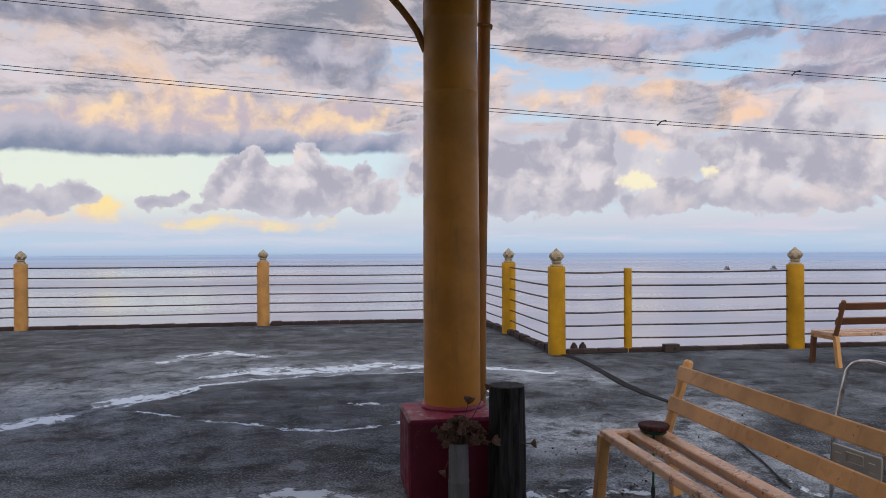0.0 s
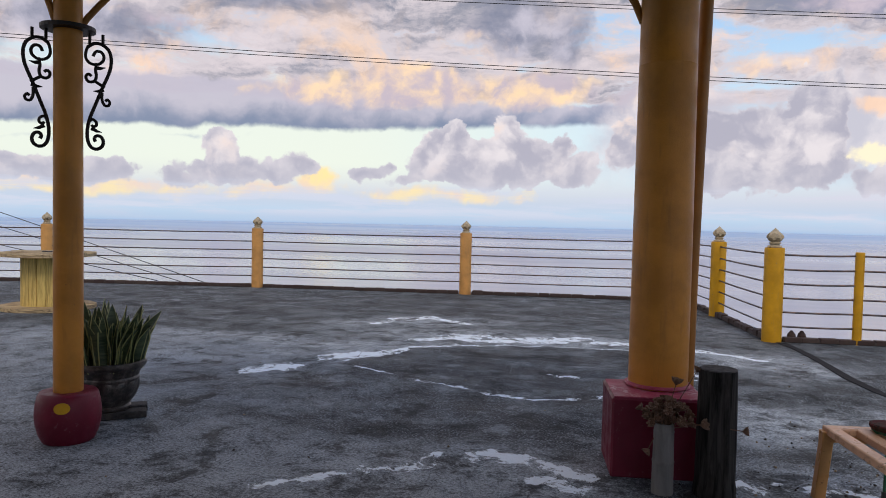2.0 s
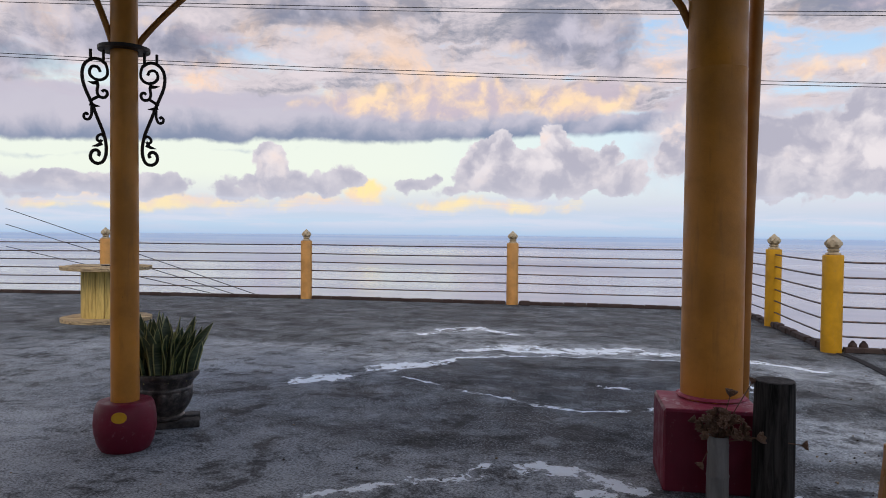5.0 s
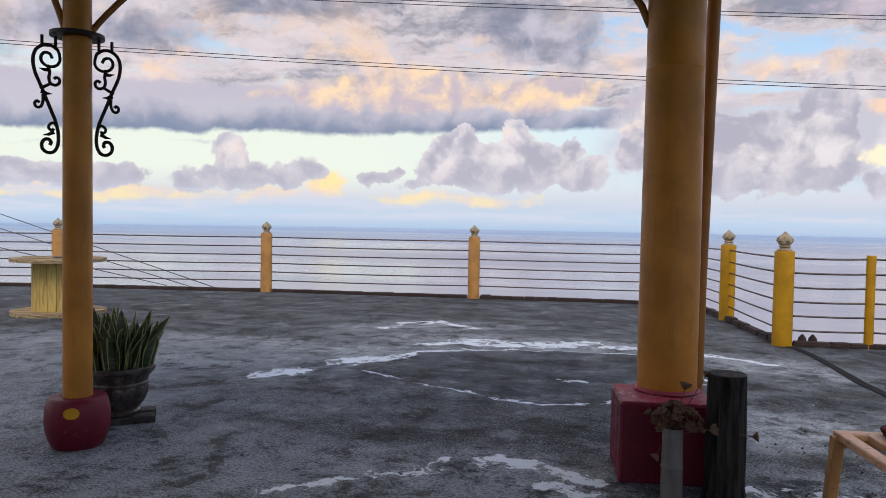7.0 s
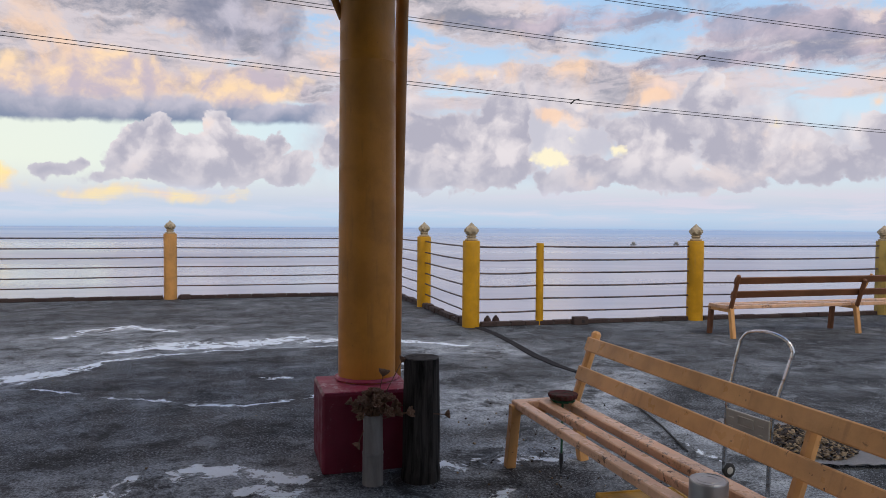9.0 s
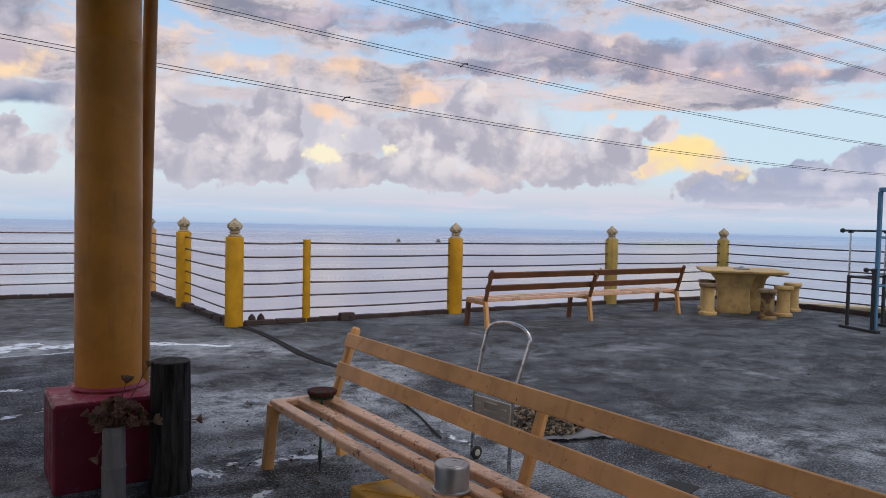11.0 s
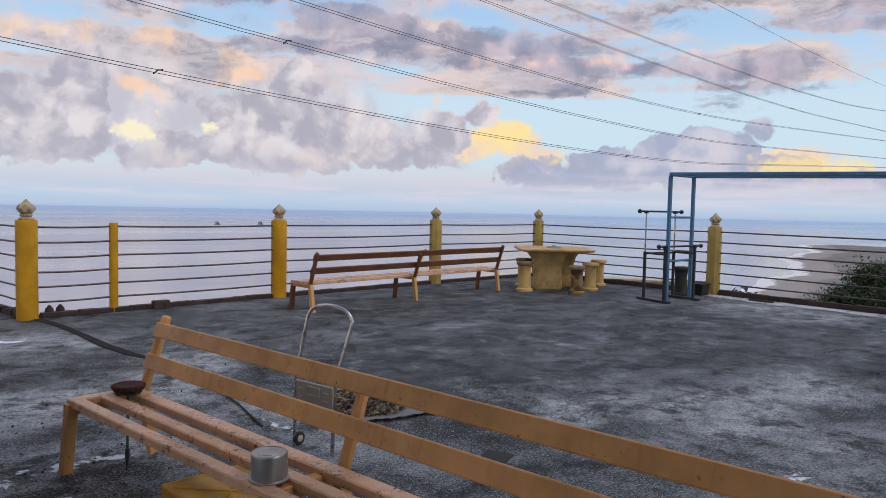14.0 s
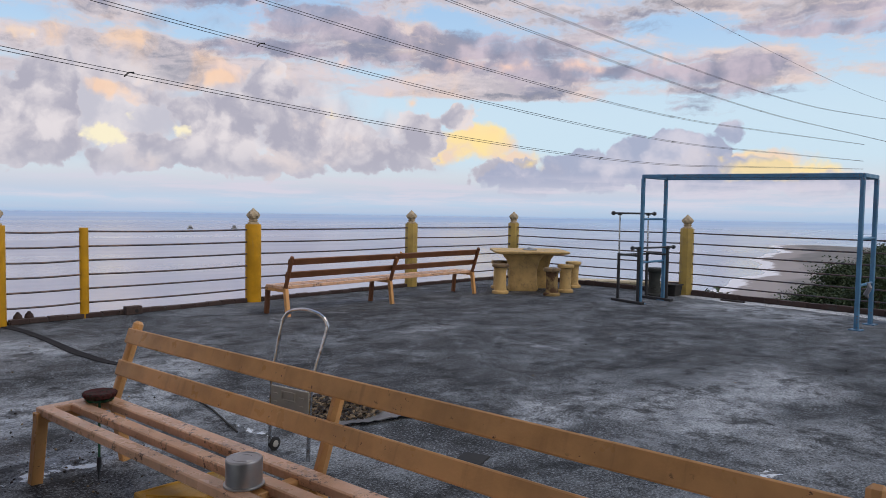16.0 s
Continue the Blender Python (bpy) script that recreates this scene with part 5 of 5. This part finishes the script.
def disc_board(r, i, n, z, t):
    """One plank of a round drum cheek."""
    y0, y1 = -r + 2 * r * i / n + 0.004, -r + 2 * r * (i + 1) / n - 0.004
    pts = []
    for q in range(7):
        y = y0 + (y1 - y0) * q / 6
        pts.append((math.sqrt(max(r * r - y * y, 0.0004)), y))
    pts += [(-x, y) for x, y in reversed(pts)]
    return slab(pts, z, z + t)


for i in range(8):
    part("bottom_board", disc_board(0.68, i, 8, 0.0, 0.052 + 0.004 * (i % 2)), M_REEL_FLAT, reel)
    part("top_board", disc_board(0.68, i, 8, 0.818, 0.048 + 0.007 * (i % 3)), M_REEL_FLAT, reel)
for i in range(18):
    a = 360 / 18 * i
    st = part("stave", box((0.024, 0.124, 0.79), (0.365, 0, 0.433), 0.004), M_REEL, reel)
    st.rotation_euler = (0, 0, radians(a))
part("flange_plate", lathe([(0.09, 0.878), (0.095, 0.888), (0.03, 0.892)], 20), M_IRON, reel)

# ---------------------------------------------------------------- stone table and stools
M_TABLE = paint("cream_yellow_stone", (0.62, 0.43, 0.18), (0.30, 0.22, 0.12), 0.35, 0.55, 5.0, 0.3)
M_STOOL_WORN = paint("rusty_stone", (0.34, 0.24, 0.10), (0.10, 0.055, 0.03), 0.9, 0.6, 8.0, 0.4)
M_STOOL_TOP = paint("brown_stool_top", (0.28, 0.20, 0.11), (0.10, 0.07, 0.05), 0.6, 0.6, 8.0, 0.3)
M_STOOL_DARK = paint("mossy_dark_stone", (0.040, 0.046, 0.044), (0.02, 0.02, 0.02), 0.4, 0.7, 8.0, 0.4)


def rounded_rect(hx, hy, r, n=6):
    pts = []
    for cx, cy, a0 in ((hx - r, hy - r, 0), (-hx + r, hy - r, 90), (-hx + r, -hy + r, 180), (hx - r, -hy + r, 270)):
        for i in range(n + 1):
            a = radians(a0 + 90 * i / n)
            pts.append((cx + r * math.cos(a), cy + r * math.sin(a)))
    return pts


def loft(layers):
    """Solid through stacked plan outlines ((points), z)."""
    bm = bmesh.new()
    rings = [[bm.verts.new((x, y, z)) for x, y in pts] for pts, z in layers]
    n = len(rings[0])
    for a, b in zip(rings, rings[1:]):
        for i in range(n):
            j = (i + 1) % n
            bm.faces.new((a[i], a[j], b[j], b[i]))
    bm.faces.new(rings[0][::-1])
    bm.faces.new(rings[-1])
    return bm


table = thing("stone_table", pose(10.36, 9.50, 0, 0, 0, -38), "cream-yellow cast stone table with flared pedestal", "table")
for ox, oy, name in ((-0.14, -0.27, "leg"), (0.18, 0.27, "leg")):
    part(name, loft([([(x + ox, y + oy) for x, y in rounded_rect(hx, hy, 0.07)], z) for hx, hy, z in ((0.27, 0.085, 0.0), (0.29, 0.10, 0.04), (0.275, 0.095, 0.12), (0.265, 0.088, 0.4), (0.31, 0.10, 0.58), (0.40, 0.15, 0.70))]), M_TABLE, table, smooth=True)
part("web", box((0.12, 0.44, 0.46), (0.02, 0.0, 0.40), 0.01), M_TABLE, table)
part("tabletop", loft([(rounded_rect(0.60, 0.54, 0.10), 0.70), (rounded_rect(0.69, 0.62, 0.10), 0.722), (rounded_rect(0.70, 0.63, 0.10), 0.75), (rounded_rect(0.69, 0.62, 0.10), 0.765)]), M_TABLE, table, smooth=True)
M_CLOTH = material("grey_cloth", lambda k, p: (k.mix(k.noise(p, 25.0), (0.30, 0.32, 0.35), (0.15, 0.16, 0.18)), 0.8), 0.3, 60)
rag = part("rag", lathe([(0.13, 0.0), (0.135, 0.012), (0.09, 0.03), (0.05, 0.022), (0.03, 0.05), (0.005, 0.055)], 20, lambda a, z: 1 + 0.35 * noise.noise((2 * math.cos(a), 2 * math.sin(a), z * 20))), M_CLOTH, smooth=True)
rag.matrix_world = pose(10.30, 9.42, 0.765, 0, 0, 30)
tagged(rag, "crumpled grey rag on the stone table", "cloth")


def stool(x, y, h, mat, top, label, turn=0, group="stools round the stone table"):
    s = thing("stone_stool", pose(x, y, 0, 0, 0, turn), label, "stool", group)
    part("base", lathe([(0.150, 0.0), (0.155, 0.02), (0.150, 0.045), (0.118, 0.06)], 28), mat, s, smooth=True)
    part("shaft", lathe([(0.118, 0.055), (0.108, 0.10), (0.105, h * 0.6), (0.112, h - 0.09), (0.124, h - 0.065)], 28), mat, s, smooth=True)
    part("seat", lathe([(0.124, h - 0.068), (0.152, h - 0.055), (0.158, h - 0.03), (0.150, h - 0.005), (0.135, h)], 28), top, s, smooth=True)
    return s


stool(9.44, 9.32, 0.54, M_TABLE, M_STOOL_TOP, "round cream stone stool with a stained brown seat", 20)
stool(10.02, 9.95, 0.54, M_TABLE, M_STOOL_TOP, "round cream stone stool behind the table", 130)
stool(9.98, 8.55, 0.50, M_STOOL_WORN, M_STOOL_TOP, "round stone stool with flaked rusty paint", 60)
stool(10.62, 8.78, 0.52, M_TABLE, M_TABLE, "round cream stone stool", 200)
stool(11.42, 9.26, 0.52, M_TABLE, M_TABLE, "round cream stone stool near the railing", 290)
stool(11.52, 7.45, 0.52, M_STOOL_DARK, M_STOOL_DARK, "dark mossy stone stool beside the steel frame", 10)

# ---------------------------------------------------------------- blue exercise frame and black bar stand
gym = thing("exercise_frame", Matrix.Translation((10.75, 5.3, 0)), "blue steel tube frame with end rungs, paint rubbed", "exercise frame")
gi = gym.matrix_world.inverted()
NL, FL_, NR, FR_ = Vector((10.33, 6.93, 0)), Vector((11.13, 7.02, 0)), Vector((10.50, 3.68, 0)), Vector((11.21, 3.76, 0))
TOP, TOP_R = 2.11, 2.05


def bar(a, b, w, name, mat, owner, inv):
    """Square tube from a to b."""
    a, b = Vector(a), Vector(b)
    d = b - a
    bm = box((w, w, d.length), (0, 0, d.length / 2), w * 0.12)
    ob = part(name, bm, mat, owner)
    ob.matrix_local = inv @ Matrix.Translation(a) @ d.to_track_quat("Z", "Y").to_matrix().to_4x4()
    return ob


up = Vector((0, 0, 1))
for p in (NL, FL_, NR, FR_):
    bar(p, p + up * ((TOP if p.y > 5 else TOP_R) - 0.03), 0.054, "leg", M_BLUE, gym, gi)
    part("foot_plate", box((0.15, 0.15, 0.012), (p.x, p.y, 0.006), 0.002), M_BLUE, gym).matrix_local = gi
bar(NL + up * TOP, NR + up * TOP_R, 0.060, "top_beam", M_BLUE, gym, gi)
bar(FL_ + up * TOP, FR_ + up * TOP_R, 0.060, "top_beam", M_BLUE, gym, gi)
bar(NL + up * TOP, FL_ + up * TOP, 0.06, "end_beam", M_BLUE, gym, gi)
bar(NR + up * TOP_R, FR_ + up * TOP_R, 0.06, "end_beam", M_BLUE, gym, gi)
for a, b, zs in ((NL, FL_, (1.41, 0.69)), (NR, FR_, (1.21, 0.59))):
    for z in zs:
        part("rung", tube([a + up * z, b + up * z], 0.019, 10), M_BLUE, gym, smooth=True).matrix_local = gi
rope = part("rag", tube([(10.90, 3.70, 0.60), (10.88, 3.67, 0.55), (10.90, 3.72, 0.45), (10.93, 3.70, 0.40)], [0.022, 0.03, 0.034, 0.012], 10), M_CLOTH, smooth=True)
tagged(rope, "grey rag tied round a rung of the blue frame", "cloth")

stand = thing("bar_stand", Matrix.Translation((10.6, 7.2, 0)), "black steel bar stand with chrome uprights and two cross bars", "bar stand")
si = stand.matrix_world.inverted()
TA, TB, LA, LB = Vector((10.38, 7.41, 0)), Vector((11.15, 7.37, 0)), Vector((10.29, 6.95, 0)), Vector((11.10, 6.93, 0))
for p in (TA, TB):
    bar(p, p + up * 0.82, 0.042, "post", M_BLACK, stand, si)
    part("chrome_tube", tube([p + up * 0.8, p + up * 1.5], 0.014, 10), M_CHROME, stand, smooth=True).matrix_local = si
    part("clamp", box((0.06, 0.06, 0.05), (p.x, p.y, 1.49), 0.006), M_BLACK, stand).matrix_local = si
for p in (LA, LB):
    bar(p, p + up * 0.92, 0.042, "post", M_BLACK, stand, si)
    part("clamp", box((0.06, 0.06, 0.06), (p.x, p.y, 0.92), 0.006), M_BLACK, stand).matrix_local = si
for a, b, z in ((TA, TB, 1.5), (LA, LB, 0.93)):
    d = (b - a).normalized() * 0.17
    part("cross_bar", tube([a - d + up * z, b + d + up * z], 0.017, 10), M_BLACK, stand, smooth=True).matrix_local = si
    for e in (a - d, b + d):
        k_ = part("end_knob", lathe([(0.012, -0.035), (0.034, -0.02), (0.038, 0.0), (0.034, 0.02), (0.012, 0.035)], 14), M_BLACK, stand, smooth=True)
        k_.matrix_local = si @ Matrix.Translation(e + up * z)
bar(TA + up * 0.8, LA + up * 0.8, 0.035, "tie", M_BLACK, stand, si)
bar(TB + up * 0.8, LB + up * 0.8, 0.035, "tie", M_BLACK, stand, si)
bar(TA + up * 0.79, TB + up * 0.79, 0.035, "tie", M_BLACK, stand, si)
for a, b in ((TA, LA), (TB, LB)):
    d = (b - a).normalized() * 0.12
    part("foot", box((0.09, (b - a).length + 0.24, 0.045), (0, 0, 0.0225), 0.006), M_BLACK, stand).matrix_local = si @ Matrix.Translation((a + b) / 2) @ pose(0, 0, 0, 0, 0, math.degrees(math.atan2(-(b - a).x, (b - a).y)))

crate_ = thing("plastic_crate", pose(11.94, 7.33, 0, 0, 0, 6), "black plastic crate standing beside the dull yellow post", "crate")
part("body", loft([(rounded_rect(0.13, 0.10, 0.02), 0.0), (rounded_rect(0.15, 0.12, 0.02), 0.19)]), M_RUBBER, crate_)
part("rim", loft([(rounded_rect(0.165, 0.135, 0.02), 0.185), (rounded_rect(0.165, 0.135, 0.02), 0.21)]), M_RUBBER, crate_)
M_CREAM = paint("cream_wall_paint", (0.66, 0.58, 0.42), (0.28, 0.24, 0.18), 0.5, 0.7, 0.8, 0.3)
ledge = thing("wall_east", pose(17.2, 12.3, -0.42, 0, 0, -52), "cream concrete retaining wall below the terrace", "wall", kind="structure")
part("wall", box((3.6, 0.35, 9.0), (0, 0, -4.55), 0.02), M_CREAM, ledge)
part("coping", box((3.7, 0.45, 0.07), (0, 0, -0.03), 0.012), M_CREAM, ledge)

# ---------------------------------------------------------------- small things along the railing
block = part("hollow_brick", box((0.22, 0.11, 0.115), (0, 0, 0.0575), 0.006), M_BRICK)
hole = lathe([(0.026, -0.003), (0.026, 0.002), (0.02, 0.003)], 16)
block.matrix_world = pose(3.27, 10.27, 0.0, 0, 0, 8)
tagged(block, "dark red hollow brick standing by the railing", "brick")
h_ = part("hole", hole, M_RUBBER, block)
h_.matrix_local = pose(0.03, -0.056, 0.05, 90, 0, 0)
for x, y in ((1.88, 10.24), (2.01, 10.27)):
    jar = part("clay_jar", lathe([(0.038, 0.0), (0.052, 0.02), (0.056, 0.06), (0.047, 0.10), (0.026, 0.125), (0.018, 0.14), (0.008, 0.145)], 20), M_BRICK, smooth=True)
    jar.location = (x, y, 0)
    tagged(jar, "small dark brown clay jar beside the yellow post", "jar", "pair of clay jars")
bit = part("broken_brick", box((0.20, 0.10, 0.10), (0, 0, 0.05), 0.012), M_BRICK)
bit.matrix_world = pose(-3.40, 14.50, fall(-3.4, 14.5), 0, 0, 20)
tagged(bit, "broken dark red brick beside a peach post", "brick")
bit2 = part("wooden_offcut", box((0.42, 0.05, 0.03), (0, 0, 0.015), 0.006), M_LOG_END)
bit2.matrix_world = pose(12.0, 6.2, 0.0, 0, 0, 95)
tagged(bit2, "dark wooden offcut lying by the kerb", "wood")

# grit and dry crumbs scattered on the floor
bm = bmesh.new()
rng = random.Random(77)
for i in range(260):
    if i < 150:
        x, y = rng.gauss(1.15, 0.5), rng.gauss(4.6, 0.6)
    else:
        x, y = rng.uniform(-6, 9), rng.uniform(2.5, 9.5)
    s_ = rng.uniform(0.004, 0.013)
    m = pose(x, y, s_ * 0.5, rng.uniform(-30, 30), rng.uniform(-30, 30), rng.uniform(0, 360))
    q = [bm.verts.new(m @ Vector(c)) for c in ((-s_, 0, 0), (0, -s_ * 0.7, 0), (s_, 0, 0), (0, s_ * 0.8, 0), (0, 0, s_ * 0.8), (0, 0, -s_ * 0.6))]
    for f in ((0, 1, 4), (1, 2, 4), (2, 3, 4), (3, 0, 4), (1, 0, 5), (2, 1, 5), (3, 2, 5), (0, 3, 5)):
        bm.faces.new([q[c] for c in f])
crumbs = part("grit", bm, M_CHIP)
tagged(crumbs, "dark crumbs and grit scattered on the floor", "debris", kind="stuff")

stand_ = thing("wooden_stand", pose(11.40, 3.48, 0, 0, 0, 8), "weathered brown wooden stand with a grey top board", "stand")
for x in (0.0, 0.34):
    for y in (0.0, -0.34):
        part("leg", box((0.055, 0.055, 0.66), (x, y, 0.33), 0.005), M_BROWN, stand_)
part("top", box((0.44, 0.44, 0.035), (0.17, -0.17, 0.6775), 0.006), M_LOG_END, stand_, "grey weathered top board")
part("panel", box((0.29, 0.02, 0.42), (0.17, -0.004, 0.40), 0.004), M_BROWN, stand_)

# ---------------------------------------------------------------- trees on the slope
M_FOLIAGE = material("dark_foliage", lambda k, p: (k.mix(k.n("ShaderNodeNewGeometry").outputs["Random Per Island"], k.mix(k.noise(p, 0.8, 4.0), (0.018, 0.040, 0.016), (0.032, 0.060, 0.021)), (0.055, 0.085, 0.032)), 0.6))
M_BARK = timber("tree_bark", (0.13, 0.105, 0.085), (0.06, 0.048, 0.04), 0.85, (8.0, 8.0, 1.0), 0.6)


def tree(seed, height, spread, leaves):
    rng = random.Random(seed)
    t = thing("tree", Matrix(), "broad green tree on the slope below", "tree", "trees on the hillside")
    bm = bmesh.new()
    tube([(0, 0, -0.4), (0.05, 0.02, height * 0.25), (0.12, -0.05, height * 0.5), (0.1, 0.0, height * 0.8)], [0.16, 0.12, 0.085, 0.03], 8, bm)
    tips = []
    for i in range(9):
        a, e = i * 2.4 + rng.random(), rng.uniform(0.1, 0.9)
        z0 = height * rng.uniform(0.25, 0.6)
        r = spread * rng.uniform(0.5, 0.95)
        tip = Vector((r * math.cos(a), r * math.sin(a), min(z0 + r * e, height * 0.95)))
        tube([(0.08, 0, z0), tuple(tip * 0.5 + Vector((0, 0, z0 * 0.5 + 0.1))), tuple(tip)], [0.06, 0.04, 0.015], 6, bm)
        tips.append(tip)
    tips += [Vector((rng.uniform(-0.4, 0.4) * spread, rng.uniform(-0.4, 0.4) * spread, height * rng.uniform(0.75, 1.0))) for _ in range(6)]
    part("trunk", bm, M_BARK, t, smooth=True)
    bm = bmesh.new()
    for i in range(leaves):
        c = rng.choice(tips)
        d = Vector((rng.gauss(0, 1), rng.gauss(0, 1), rng.gauss(0, 0.75)))
        p = c + d * spread * 0.21
        s = rng.uniform(0.055, 0.115)
        m = Matrix.Translation(p) @ pose(0, 0, 0, rng.uniform(-60, 60), rng.uniform(-60, 60), rng.uniform(0, 360))
        q = [bm.verts.new(m @ Vector(v)) for v in ((-s, 0, 0), (0, -s * 0.55, s * 0.18), (s, 0, -s * 0.1), (0, s * 0.55, s * 0.18))]
        bm.faces.new((q[0], q[1], q[2]))
        bm.faces.new((q[0], q[2], q[3]))
    part("crown", bm, M_FOLIAGE, t)
    return t


kinds = [tree(1, 4.2, 2.2, 6400), tree(2, 5.0, 2.0, 6400), tree(3, 3.4, 2.5, 6400)]
rng = random.Random(21)
spots = []
for i in range(130):
    a, r = radians(rng.uniform(64.8, 82)), rng.uniform(42, 118)
    spots.append((r * math.sin(a), r * math.cos(a), rng.uniform(0.7, 1.0), rng.uniform(0, 360)))
for i, (x, y, s, turn) in enumerate(spots):
    src = kinds[i % 3]
    m = Matrix.Translation((x, y, land_z(x, y) - 0.1)) @ pose(0, 0, 0, 0, 0, turn) @ Matrix.Scale(s, 4)
    if i < 3:
        src.matrix_world = m
    else:
        c_ = copy_thing(src, m)
        c_.matrix_world = m
shrub = tree(8, 3.6, 0.42, 260)
shrub.matrix_world = Matrix.Translation((14.0, 7.75, land_z(14.0, 7.75) - 0.2)) @ Matrix.Diagonal((1, 1, (0.25 - land_z(14.0, 7.75)) / 3.6, 1))
tagged(shrub, "thin shrub growing up past the terrace edge", "shrub", "plants below the edge")

# ---------------------------------------------------------------- brick kerb below the railings
bm = box((0.212, 0.105, 0.075), (0, 0, 0.0375), 0.007)
BRICK_MESH = bpy.data.meshes.new("brick")
bm.to_mesh(BRICK_MESH)
bm.free()
BRICK_MESH.materials.append(M_BRICK)
rng = random.Random(33)


def kerb(points, inset, height, rough, label):
    owner = thing("kerb", Matrix.Translation((points[0][0], points[0][1], 0)), label, "kerb", "brick kerbs", "structure")
    inv = owner.matrix_world.inverted()
    for (x0, y0), (x1, y1) in zip(points, points[1:]):
        d = Vector((x1 - x0, y1 - y0, 0))
        u = d.normalized()
        n_ = Vector((u.y, -u.x, 0)) * inset
        ang = math.degrees(math.atan2(u.y, u.x))
        part("mortar_bed", box((d.length - 0.27, 0.09, 0.05 * height), (0, 0, 0.025 * height), 0.004), M_MORTAR, owner).matrix_local = inv @ pose((x0 + x1) / 2 + n_.x, (y0 + y1) / 2 + n_.y, fall((x0 + x1) / 2, (y0 + y1) / 2), 0, 0, ang)
        count = max(1, int((d.length - 0.28) / 0.222))
        step = (d.length - 0.28) / count
        for i in range(count):
            s = 0.14 + step * (i + 0.5)
            p = Vector((x0, y0, 0)) + u * s + n_
            b = new("brick", BRICK_MESH)
            b.parent = owner
            b.matrix_local = inv @ pose(p.x + rng.gauss(0, 0.006) * rough, p.y + rng.gauss(0, 0.006) * rough, fall(p.x, p.y) + rng.uniform(0.0, 0.006) * rough, 0, 0, ang + rng.gauss(0, 1.2) * rough) @ Matrix.Diagonal((step / 0.222, 1, height * (1 + 0.08 * rough * rng.gauss(0, 1)), 1))


kerb(FENCE_A, 0.0, 0.95, 0.5, "low dark red brick kerb under the peach railing")
kerb(FENCE_B, 0.02, 1.0, 2.0, "uneven loose brick kerb beside the yellow posts")
kerb([FENCE_C[0], FENCE_C[2], FENCE_C[3], FENCE_C[4]], 0.0, 0.8, 0.6, "low dark brick kerb under the yellow railing")
kerb(FENCE_D, 0.0, 1.15, 1.0, "brown brick kerb along the terrace edge")
